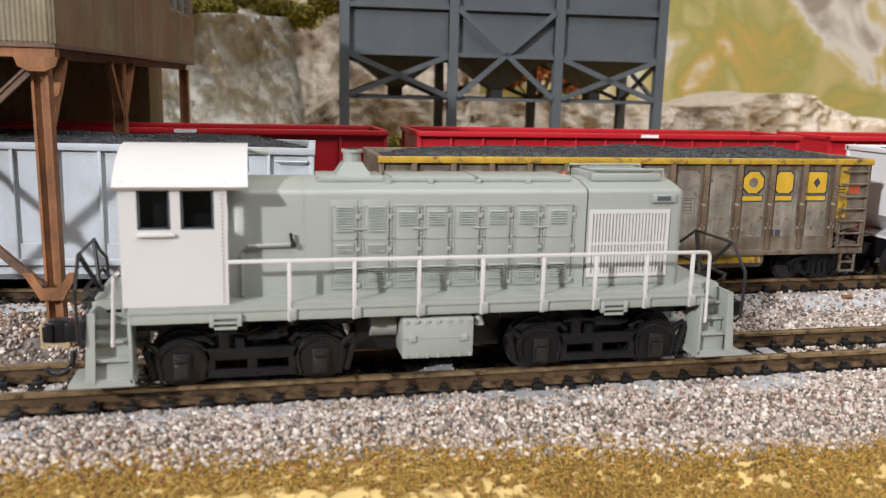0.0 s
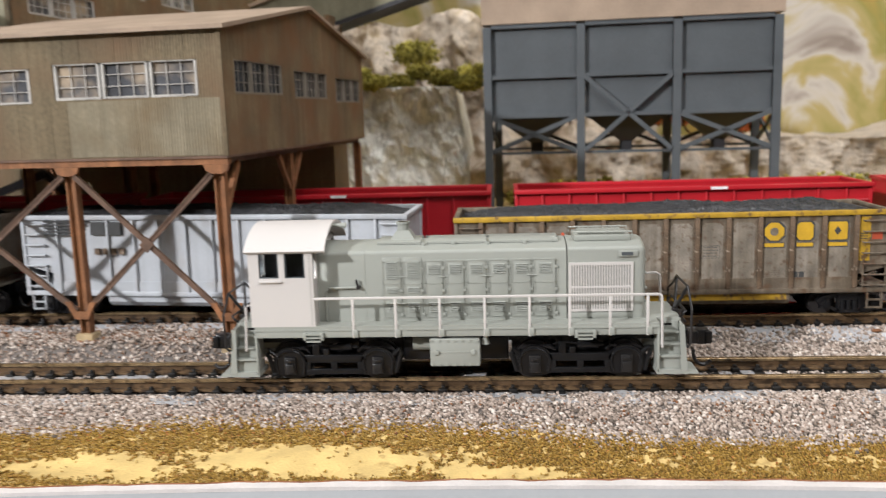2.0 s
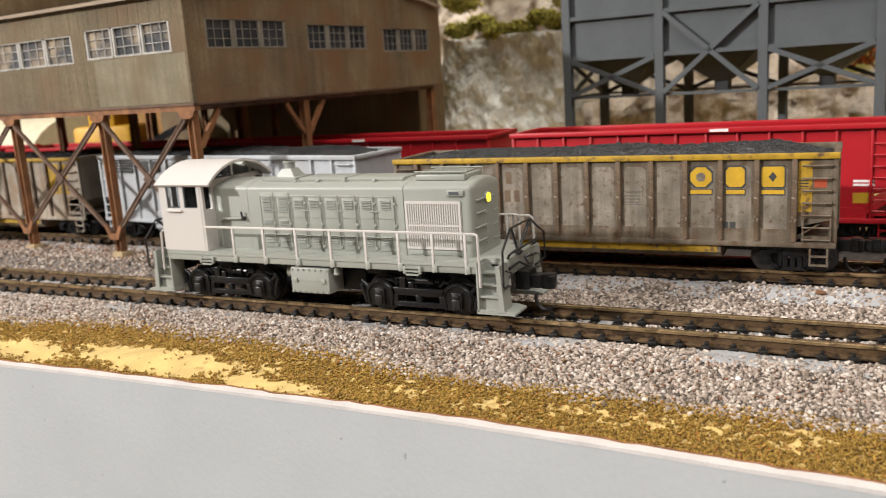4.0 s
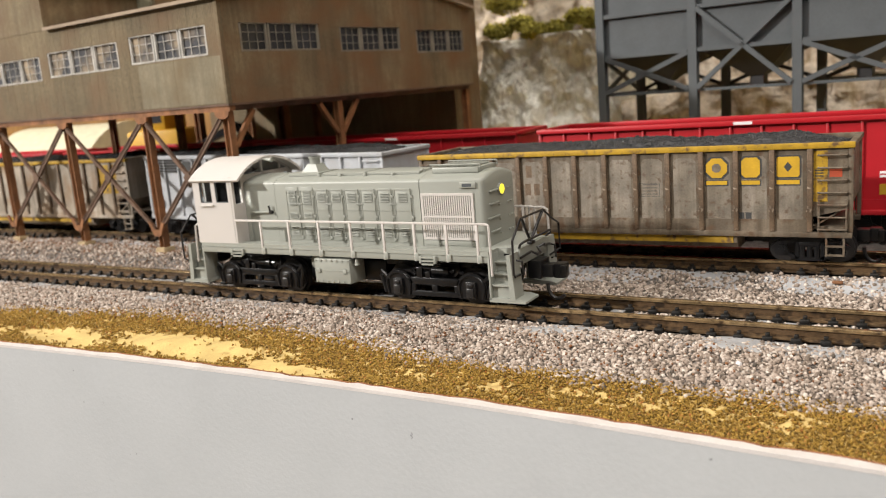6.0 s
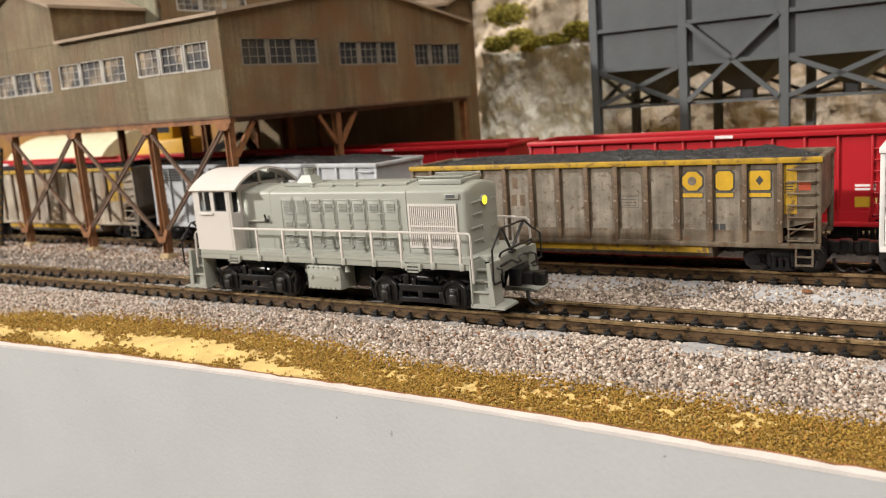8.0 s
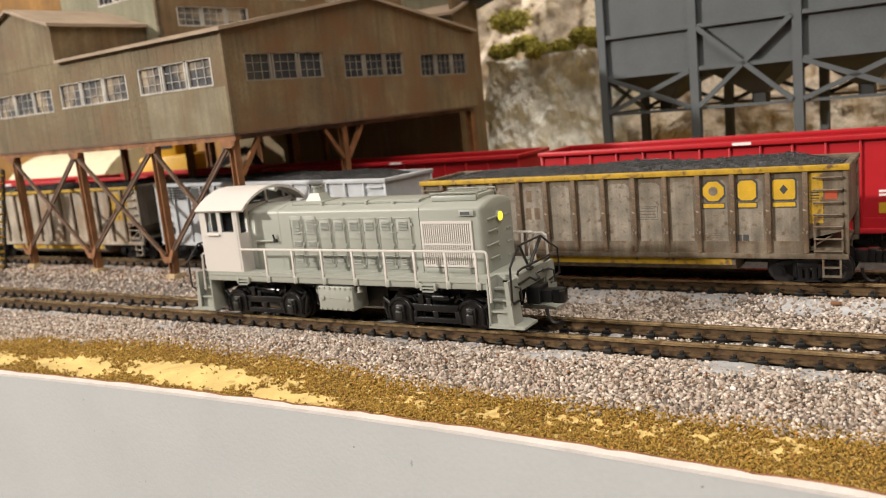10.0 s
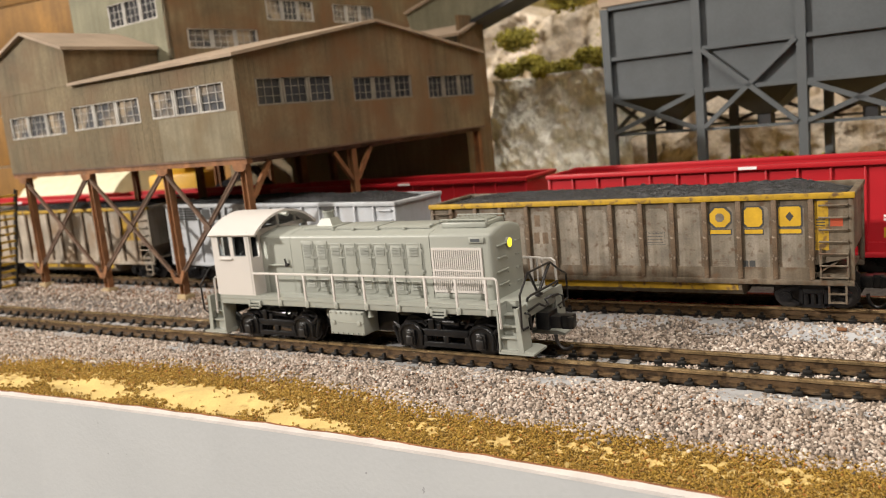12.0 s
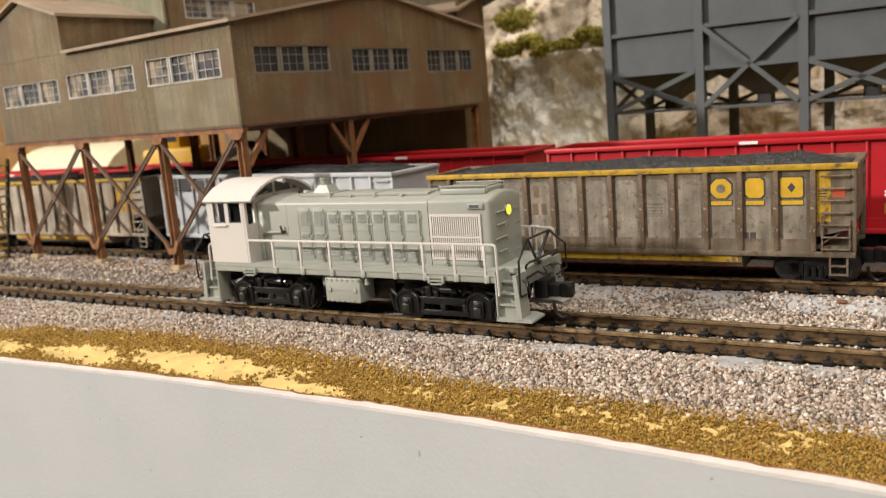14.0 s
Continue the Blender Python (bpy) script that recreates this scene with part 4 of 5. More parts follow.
    for a in legs_x:
        part("foot_gusset", Shape().prism([(a - 0.34, 0.92), (a - 0.14, 0.56), (a + 0.14, 0.56), (a + 0.34, 0.92), (a + 0.22, 0.92), (a + 0.10, 0.72), (a - 0.10, 0.72), (a - 0.22, 0.92)], "y", -0.06, -0.005), RUST, h)
        part("head_gusset", Shape().prism([(a - 0.26, z0 - 0.17), (a - 0.22, z0 - 0.28), (a - 0.10, z0 - 0.34), (a + 0.10, z0 - 0.34), (a + 0.22, z0 - 0.28), (a + 0.26, z0 - 0.17)], "y", -0.06, -0.005), RUST, h)
    for yy in (0.12, 3.9):
        part("knee_brace", Shape().beam((-0.18, yy + 0.1, z0 - 1.0), (-0.18, yy + 0.75, z0 - 0.18), 0.10, 0.12), RUST, h)
        if yy > 1:
            part("knee_brace", Shape().beam((-0.18, yy - 0.1, z0 - 1.0), (-0.18, yy - 0.75, z0 - 0.18), 0.10, 0.12), RUST, h)
    # steep stair at the far end of the front
    st = part("stair", Shape().beam((-11.0, -0.75, 3.3), (-12.2, -0.75, -0.2), 0.05, 0.16).beam((-11.0, -0.2, 3.3), (-12.2, -0.2, -0.2), 0.05, 0.16), BLACK, h, "dark steep stair")
    for i in range(14):
        k = i / 13
        part("tread", Shape().box(-11.1 - 1.1 * k - 0.09, -11.1 - 1.1 * k + 0.09, -0.73, -0.22, 3.1 - 3.2 * k, 3.16 - 3.2 * k), CARYEL, st, "yellowish stair tread")
    part("stair_rail", Shape().wire([(-10.7, -0.75, 4.1), (-11.0, -0.75, 4.0), (-12.2, -0.75, 0.5)], 0.03), MACHINE, st)


def build_breaker():
    """The tall plant building behind the loading house."""
    h = thing("breaker_house", -10.6, 4.6, 0, BT, "tall brown corrugated plant building behind the loading house", "industrial building")
    W, D, z0, z1 = 5.2, 16.0, 6.3, 13.0
    fh = [(-3.05, -0.4, 8.12, 8.85)]
    part("front_wall", Shape().wall(-W, 0, 3.8, z1, 0.5, 0.62, fh), SIDING_PALE, h)
    window_row(h, -3.05, -0.4, 8.12, 8.85, 0.53, 3, "x")
    sh = [(1.2, 4.1, 7.15, 7.75), (4.6, 6.9, 8.1, 8.8), (7.9, 10.2, 8.1, 8.75), (4.0, 6.6, 10.4, 11.2)]
    part("side_wall", Shape().wall(0.5, D, 3.8, z1, -0.12, 0, sh, "y"), SIDING_Y_SHADED, h)
    for a, b, c, d in sh:
        window_row(h, a, b, c, d, -0.03, 3, "y", sign=1, glass=WINLIT)
    part("rear_wall", Shape().box(-W, -0.12, D - 0.12, D, 3.8, z1), SIDING, h)
    part("far_wall", Shape().box(-W, -W + 0.12, 0.62, D - 0.12, 3.8, z1), SIDING_Y_SHADED, h)
    part("floor_deck", Shape().box(-W, -0.12, 0.62, D - 0.12, 3.8, 3.9), RUSTDK, h)
    for lx in (-W + 0.2, -0.3):
        for ly in (5.6, 10.6, D - 0.3):
            part("leg", Shape().prism(h_section(lx, ly, 0.16, 0.14, 0.05), "z", -0.3, 3.8), RUST, h)
    part("roof", Shape().box(-W - 0.2, 0.2, 0.3, D + 0.2, z1, z1 + 0.15), ROOFING, h)
    part("inner_partition", Shape().box(-2.6, -2.5, 1.0, D - 0.3, 4.0, z1 - 0.1), SIDING_Y_SHADED, h)
    # lower rear wing under and behind the loading house
    g = thing("rear_wing", -4.55, 12.4, 0, BT, "low brown wing of the coal plant", "industrial building")
    part("front_wall", Shape().box(-13, 0, 0, 0.12, -0.2, 6.4), SIDING, g)
    part("side_wall", Shape().box(-0.12, 0, 0.12, 1.6, -0.2, 7.6), SIDING_Y_SHADED, g)
    part("roof", Shape().prism([(-0.1, 6.9), (1.8, 7.6), (1.8, 7.7), (-0.1, 7.0)], "x", -13, 0.15), ROOFING, g)


def build_conveyor():
    c = thing("conveyor_gallery", -5.0, 13.4, 7.15, BT, "pale green conveyor gallery sloping up from the plant", "conveyor")
    m = pose(0, 0, 0, 0, -16, 0)
    part("gallery", Shape().box(-2.0, 16, -0.05, 1.3, 0.15, 1.5, 0, m), SIDING_PALE, c)
    part("underside", Shape().box(-2.0, 16, -0.12, 1.37, 0.0, 0.14, 0, m), STEEL_SHADED, c)
    part("gallery_roof", Shape().box(-2.0, 16, -0.15, 1.4, 1.5, 1.6, 0, m), ROOFING, c)


def build_tower():
    """The slate grey loading bin: three bays of plates on posts, hopper bottoms, braces, tan house on top."""
    t = thing("coal_bin_tower", 0.42, 13.36, 0, BT, "slate grey steel coal bin on braced posts with hopper bottoms", "coal bin")
    P, D = 2.97, 3.1
    zb, zm, zt = 4.25, 5.50, 7.08
    for i in range(4):
        for yy in (0.0, D):
            post = Shape().prism([(i * P + (q - yy), yy + (p - i * P)) for p, q in h_section(i * P, yy, 0.13, 0.13, 0.045)], "z", -0.1, zt)
            part("post", post, STEEL, t)
    for i in range(3):
        a, b = i * P + 0.14, (i + 1) * P - 0.14
        for za, zc in ((zb, zm), (zm, zt)):
            for yy in (0.06, D - 0.06):
                part("plate", Shape().box(a, b, yy - 0.02, yy + 0.02, za + 0.05, zc - 0.05), STEEL, t)
        for z in (zb, zm, zt):
            for yy in (0.0, D):
                part("beam", Shape().box(a, b, yy - 0.11, yy + 0.06, z - 0.06, z + 0.06), STEEL, t)
        part("lower_strut", Shape().box(a, b, -0.06, 0.06, 3.02, 3.10), STEEL, t)
        part("lower_strut", Shape().box(a, b, D - 0.06, D + 0.06, 3.02, 3.10), STEEL, t)
        cx = (a + b) / 2
        s = Shape().skin([[(a, 0.1, zb), (b, 0.1, zb), (b, D - 0.1, zb), (a, D - 0.1, zb)], [(cx - 0.22, D / 2 - 0.3, 3.35), (cx + 0.22, D / 2 - 0.3, 3.35), (cx + 0.22, D / 2 + 0.3, 3.35), (cx - 0.22, D / 2 + 0.3, 3.35)]])
        part("hopper", s, STEEL_SHADED, t, "dark hopper bottom with its shade in the colour")
        part("chute", Shape().box(cx - 0.2, cx + 0.2, D / 2 - 0.25, D / 2 + 0.25, 3.0, 3.36), STEEL_SHADED, t)
        if i == 1:
            for p, q in (((a, zm - 0.05), (b, 3.12)), ((b, zm - 0.05), (a, 3.12))):
                part("brace", Shape().beam((p[0], -0.13, p[1]), (q[0], -0.13, q[1]), 0.10, 0.14), STEEL, t)
        else:
            for p, q in (((a, zb - 0.05), (b, 3.12)), ((b, zb - 0.05), (a, 3.12))):
                part("brace", Shape().beam((p[0], -0.10, p[1]), (q[0], -0.10, q[1]), 0.08, 0.14), STEEL, t)
        for p, q in (((a, zb - 0.05), (b, 3.12)), ((b, zb - 0.05), (a, 3.12))):
            part("brace", Shape().beam((p[0], D, p[1]), (q[0], D, q[1]), 0.07, 0.12), STEEL_SHADED, t)
    for xx in (0.0, 3 * P):
        part("end_plate", Shape().box(xx - 0.02, xx + 0.02, 0.14, D - 0.14, zb, zt), STEEL, t)
        for p, q in (((0.1, 4.2), (D - 0.1, 3.1)), ((D - 0.1, 4.2), (0.1, 3.1))):
            part("brace", Shape().beam((xx, p[0], p[1]), (xx, q[0], q[1]), 0.08, 0.12), STEEL, t)
        part("end_strut", Shape().box(xx - 0.06, xx + 0.06, 0.1, D - 0.1, 3.02, 3.10), STEEL, t)
    top = thing("bin_house", 0.42, 13.36, 7.16, BT, "tan corrugated house on top of the coal bin", "industrial building")
    part("wall", Shape().box(-0.16, 3 * P + 0.16, -0.16, D + 0.16, 0, 4.5), ROOFING, top)
    part("roof", Shape().prism([(-0.4, 4.4), (D / 2, 5.4), (D + 0.4, 4.4)], "x", -0.4, 3 * P + 0.4), ROOFING, top)


# ---- rocks, shrubs, tree ----
def rock_mass(name, x0, x1, y, top, seed, label, rough=1.0, lean=0.25, mat=None, level=0.28):
    nx, nz = 170, 90
    v, f = [], []
    for i in range(nx + 1):
        for j in range(nz + 1):
            a, b = i / nx, j / nz
            x = x0 + (x1 - x0) * a
            crest = top * (0.80 + level * noise.noise((x * 0.22, seed, 0))) * min(1, 6 * a + 0.5, 6 * (1 - a) + 0.5)
            z = -0.6 + (crest + 0.6) * b
            d = noise.fractal((x * 0.45, z * 0.25, seed), 0.9, 2.1, 5) * 1.1 * rough + 0.5 * noise.noise((x * 1.3, z * 0.6, seed + 3)) * rough
            d += 0.16 * noise.noise((x * 3.1, z * 2.3, seed)) + 0.09 * noise.noise((x * 7.0, z * 5.0, seed + 1))
            d += 0.35 * rough * round(2.5 * noise.noise((x * 0.7 + 5, z * 0.35, seed)))
            v.append((x * S, (y + lean * z * 1.2 - d) * S, z * S))
        crest_v = v[-1]
        for j in range(1, 6):
            v.append((crest_v[0], crest_v[1] + 1.2 * j * S, crest_v[2] + 0.15 * S * noise.noise((x, j, seed))))
    m = nz + 6
    for i in range(nx):
        for j in range(m - 1):
            f.append((i * m + j, (i + 1) * m + j, (i + 1) * m + j + 1, i * m + j + 1))
    me = bpy.data.meshes.new(name)
    me.from_pydata(v, [], f)
    me.materials.append(mat or ROCK)
    for p in me.polygons:
        p.use_smooth = True
    return tagged(new(name, me), label, "rock")


def shrubs(name, spots, mat, n_each, seed, label, size=0.10):
    rng = np.random.default_rng(seed)
    pts = []
    for x, y, z, r in spots:
        d = rng.normal(0, 1, (n_each, 3))
        d /= np.linalg.norm(d, axis=1)[:, None]
        rad = r * rng.uniform(0.35, 1.0, (n_each, 1)) * (0.75 + 0.5 * rng.random((n_each, 1)))
        pts.append(np.array([x, y, z]) + d * rad * np.array([1.25, 0.9, 0.62]))
    pts = np.concatenate(pts)
    me = scatter(name, *TETRA, pts, rng.uniform(size * 0.4, size, len(pts)), rng.uniform(0, 6.28, (len(pts), 2)), mat)
    return tagged(new(name, me), label, "shrubs", kind="stuff")


def autumn_tree(x, y, z, h):
    t = thing("autumn_tree", x, y, z, 0, "small tree with orange autumn leaves", "tree")
    rng = random.Random(4)
    s = Shape().rod((0, 0, 0), (0.05, 0, h * 0.45), 0.16, 8, 0.10)
    tips = []
    for i in range(9):
        a, k = i * 2.4, 0.3 + 0.05 * i
        p = (0.05 * k, 0, h * (0.28 + 0.035 * i))
        q = (math.cos(a) * h * 0.30, math.sin(a) * h * 0.25, h * (0.55 + 0.05 * i))
        s.rod(p, q, 0.07, 6, 0.02)
        tips.append(q)
    part("trunk", s, BARK, t)
    pts = []
    for q in tips:
        for _ in range(420):
            d = Vector((rng.gauss(0, 1), rng.gauss(0, 1), rng.gauss(0, 1))).normalized() * (rng.random() ** 0.5) * h * 0.19
            pts.append((q[0] + d.x, q[1] + d.y, q[2] + d.z * 0.8))
    g = np.random.default_rng(6)
    me = scatter("crown", *TETRA, np.array(pts), g.uniform(0.04, 0.11, len(pts)), g.uniform(0, 6.28, (len(pts), 2)), AUTUMN)
    part("crown", me, AUTUMN, t)


build_house()
build_breaker()
build_conveyor()
build_tower()
rock_mass("cliff", -6.6, -0.4, 17.4, 6.7, 2, "pale grey plaster rock cliff beside the coal plant", 0.55, 0.06, PALEROCK, 0.08)
rock_mass("cliff", -1.2, 28.0, 22.0, 3.7, 7, "low grey-brown plaster rock ledge behind the coal bin", 1.0)
rock_mass("cliff", -14.0, 8.0, 26.0, 11.0, 11, "tall weathered plaster rock face behind the plant", 1.2)
shrubs("cliff_shrubs", [(-5.6 + 0.85 * i, 18.2 + 0.3 * math.sin(i * 2), 5.75 + 0.25 * math.sin(i * 1.9), 0.48) for i in range(8)], SHRUB, 1500, 3, "olive green clump foliage along the cliff top", 0.055)
shrubs("hill_shrubs", [(-9 + 2.9 * i, 26.0 + math.sin(i * 3), 7.6 + 1.6 * math.sin(i * 1.7), 0.9) for i in range(6)], SHRUB, 1500, 5, "olive green bushes on the rock face", 0.075)
autumn_tree(9.9, 24.5, 0.6, 6.0)
shrubs("grass_clumps", [(2.0 + 1.4 * i, 19.2 + 0.6 * math.sin(2.2 * i), 0.9 + 0.2 * math.sin(i), 0.9) for i in range(12)], SHRUB, 500, 15, "yellow-green grass clumps below the rock ledge")


def build_machine():
    """The yellow loader behind the rear track, and the cream tank beyond it."""
    m = thing("yellow_loader", -17.0, 10.6, 0.35, 10, "yellow loader with a black boom parked behind the red cars", "machine")
    part("body", Shape().box(-1.3, 1.3, -0.8, 0.8, 0.5, 2.65, 0.16), MACHINE, m)
    part("cab", Shape().box(-0.6, 0.6, -0.7, 0.7, 2.6, 3.9, 0.1), MACHINE, m)
    part("cab_glass", Shape().box(-0.45, 0.45, -0.72, 0.72, 2.9, 3.7), WINGLASS, m)
    part("boom", Shape().beam((1.0, -0.3, 1.6), (3.6, -0.3, 2.6), 0.3, 0.25).beam((3.6, -0.3, 2.6), (4.8, -0.3, 1.2), 0.25, 0.2), BLACK, m, "black jointed boom")
    for x in (-1.1, 0.9):
        for y in (-0.85, 0.85):
            part("wheel", Shape().rod((x, y - 0.2, 0.25), (x, y + 0.2, 0.25), 0.55, 20), BLACK, m)
    t = thing("cream_tank", -25.0, 12.5, 0.2, 4, "cream rounded storage tank behind the red cars", "tank")
    prof = [(3.1 * math.sin(a), 3.15 * math.cos(a)) for a in [-1.57 + 3.14 * i / 20 for i in range(21)]]
    part("shell", Shape().prism([(y, z) for y, z in prof], "x", -3.2, 3.2), CREAM, t)
    part("end_band", Shape().prism([(1.01 * y, 1.01 * z) for y, z in prof], "x", 3.2, 3.35), CREAM, t)
    p = thing("plywood_panel", -30.0, 24.0, 0, 6, "unpainted orange plywood panel behind the plant", "panel")
    for i in range(6):
        part("board", Shape().box(-22, 17, -0.2, 0.2, 3.6 * i, 3.6 * i + 3.52, 0.04), PLYWOOD, p)


build_machine()


# ---- the switcher locomotive ----
def arc(w, z0, rise, n=16, shrink=0.0):
    """Points of a shallow arch over -w..w, springing at z0."""
    r = (w * w + rise * rise) / (2 * rise)
    c = z0 + rise - r
    a = math.asin(w / r)
    r -= shrink
    return [(r * math.sin(-a + 2 * a * i / n), c + r * math.cos(-a + 2 * a * i / n)) for i in range(n + 1)]


def hood_section(x, inset=0.0, lower=0.0):
    w, z0, z1, crown = 0.60 - inset, 1.03, 2.17 - lower, 2.33 - lower
    pts = [(-w, z0), (-w, z1)]
    pts += [(-w + 0.07 * (1 - math.cos(a)), z1 + 0.07 * math.sin(a)) for a in (0.4, 0.8, 1.2)]
    pts += [(-w + 0.07 + (2 * w - 0.14) * i / 8, z1 + 0.07 + (crown - z1 - 0.07) * (1 - (2 * i / 8 - 1) ** 2)) for i in range(9)]
    pts += [(w - 0.07 * (1 - math.cos(a)), z1 + 0.07 * math.sin(a)) for a in (1.2, 0.8, 0.4)]
    pts += [(w, z1), (w, z0)]
    return [(x, p[0], p[1]) for p in pts]


def louvres(x0, x1, z0, z1, n, face=-1):
    s = Shape()
    h = (z1 - z0) / n
    for i in range(n):
        z = z0 + h * i
        y = face * 0.602
        pts = [(y - face * 0.002, z + h * 0.2), (y + face * 0.02, z + h * 0.2), (y + face * 0.016, z + h * 0.42), (y - face * 0.002, z + h * 0.72)]
        s.prism(pts, "x", x0, x1)
    return s


def loco_truck(loco, cx):
    """A two-axle switcher truck: arched pedestals over the axle boxes, pierced sideframe, hanger hooks, brake rigging, wheelsets."""
    s = Shape()
    for sg in (-1, 1):
        y = 0.66 * sg
        a, b = y - 0.035, y + 0.035
        s.box(cx - 0.52, cx + 0.52, a, b, 0.13, 0.225, 0.012)
        s.box(cx - 0.52, cx + 0.52, a, b, 0.335, 0.47, 0.012)
        for k in (-0.46, 0.0, 0.46):
            s.box(cx + k - 0.055, cx + k + 0.055, a - 0.004, b + 0.004, 0.215, 0.345, 0.008)
        for k in (-0.755, 0.755):
            arch = [(cx + k + 0.30 * math.cos(t), 0.33 + 0.27 * math.sin(t)) for t in [math.pi * i / 12 for i in range(13)]]
            s.prism([(cx + k + 0.25, 0.12)] + arch + [(cx + k - 0.25, 0.12)], "y", a, b)
            rim = [(cx + k + 0.25 * math.cos(t), y + 0.045 * sg, 0.33 + 0.22 * math.sin(t)) for t in [math.pi * i / 12 for i in range(13)]]
            s.wire([(cx + k + 0.22, y + 0.045 * sg, 0.15)] + rim + [(cx + k - 0.22, y + 0.045 * sg, 0.15)], 0.022)
        for q in (-1, 1):
            s.wire([(cx + q * 0.96, y, 0.40), (cx + q * 1.06, y, 0.50), (cx + q * 1.13, y, 0.56), (cx + q * 1.15, y, 0.48), (cx + q * 1.10, y, 0.34), (cx + q * 1.06, y, 0.16)], 0.042, 8)
            s.wire([(cx + q * 0.42, y, 0.52), (cx + q * 0.50, y, 0.60), (cx + q * 0.60, y, 0.58)], 0.03)
        s.rod((cx - 0.05, y - 0.03 * sg, 0.60), (cx + 0.30, y - 0.03 * sg, 0.60), 0.065, 14)
        s.rod((cx + 0.30, y - 0.03 * sg, 0.60), (cx + 0.40, y - 0.03 * sg, 0.60), 0.03, 8)
        s.box(cx - 0.36, cx - 0.24, a, b - 0.01, 0.46, 0.66, 0.012)
        s.box(cx - 0.18, cx - 0.08, a, b - 0.01, 0.46, 0.58, 0.012)
        s.wire([(cx - 0.45, y, 0.62), (cx - 0.30, y, 0.655), (cx - 0.06, y, 0.63), (cx + 0.1, y, 0.70)], 0.018)
    s.box(cx - 0.40, cx + 0.40, -0.45, 0.45, 0.25, 0.70)
    t = part("truck", s, BLACK, loco, "black plastic truck with sideframes")
    for k in (-0.755, 0.755):
        for sg in (-1, 1):
            y = 0.695 * sg
            def slab(u, z0, z1, d, bev):
                return box.box(cx + k - u, cx + k + u, min(y, y + d * sg), max(y, y + d * sg), z0, z1, bev)
            box = Shape()
            slab(0.095, 0.14, 0.44, 0.05, 0.012)
            slab(0.078, 0.17, 0.34, 0.10, 0.022)
            slab(0.055, 0.35, 0.41, 0.08, 0.012)
            part("axle_box", box, TRUCK, t)
        w = Shape()
        for y in (-0.46, 0.46):
            w.rod((cx + k, y - 0.05, 0.32), (cx + k, y + 0.05, 0.32), 0.335, 32)
            w.rod((cx + k, y * 0.87 - 0.015, 0.32), (cx + k, y * 0.87 + 0.015, 0.32), 0.375, 32)
        w.rod((cx + k, -0.5, 0.32), (cx + k, 0.5, 0.32), 0.06, 8)
        part("wheelset", w, WIRE, t, "dark metal wheelset")


def loco_steps(loco, sg, sy):
    """One corner step well: side plate, inner wall, treads, end plate with flange, flared footboard."""
    def bx(s, xa, xb, ya, yb, z0, z1, bev=0.0):
        xa, xb, ya, yb = xa * sg, xb * sg, ya * sy, yb * sy
        return s.box(min(xa, xb), max(xa, xb), min(ya, yb), max(ya, yb), z0, z1, bev)
    s = Shape()
    bx(s, 3.31, 3.345, 0.56, 0.93, 0.20, 0.98, 0.006)
    bx(s, 3.33, 3.70, 0.545, 0.58, 0.20, 0.98)
    st = part("corner_step", s, GREY, loco)
    for z, y0, low in ((0.44, 0.90, 0.22), (0.62, 0.82, 0.44), (0.80, 0.73, 0.62)):
        part("tread", bx(bx(Shape(), 3.345, 3.70, 0.58, y0, z, z + 0.028), 3.345, 3.70, 0.58, y0 - 0.05, low, z), GREY, st)
    part("tread_slot", bx(Shape(), 3.45, 3.60, 0.58, 0.584, 0.90, 0.935), BLACK, st, "dark slot in the step well")
    e = Shape().prism([(3.69 * sg, 0.99), (3.73 * sg, 0.99), (3.79 * sg, 0.24), (3.75 * sg, 0.24)], "y", min(sy * 0.60, sy * 0.92), max(sy * 0.60, sy * 0.92))
    e.prism([(3.66 * sg, 0.99), (3.735 * sg, 0.99), (3.795 * sg, 0.22), (3.69 * sg, 0.22)], "y", min(sy * 0.915, sy * 0.94), max(sy * 0.915, sy * 0.94))
    part("end_plate", e, GREY, st)
    part("footboard", Shape().prism([(3.30 * sg, 0.17), (3.97 * sg, 0.17), (3.97 * sg, 0.205), (3.82 * sg, 0.24), (3.30 * sg, 0.24)], "y", min(sy * 0.40, sy * 0.93), max(sy * 0.40, sy * 0.93)), GREY, st, "pale grey footboard")


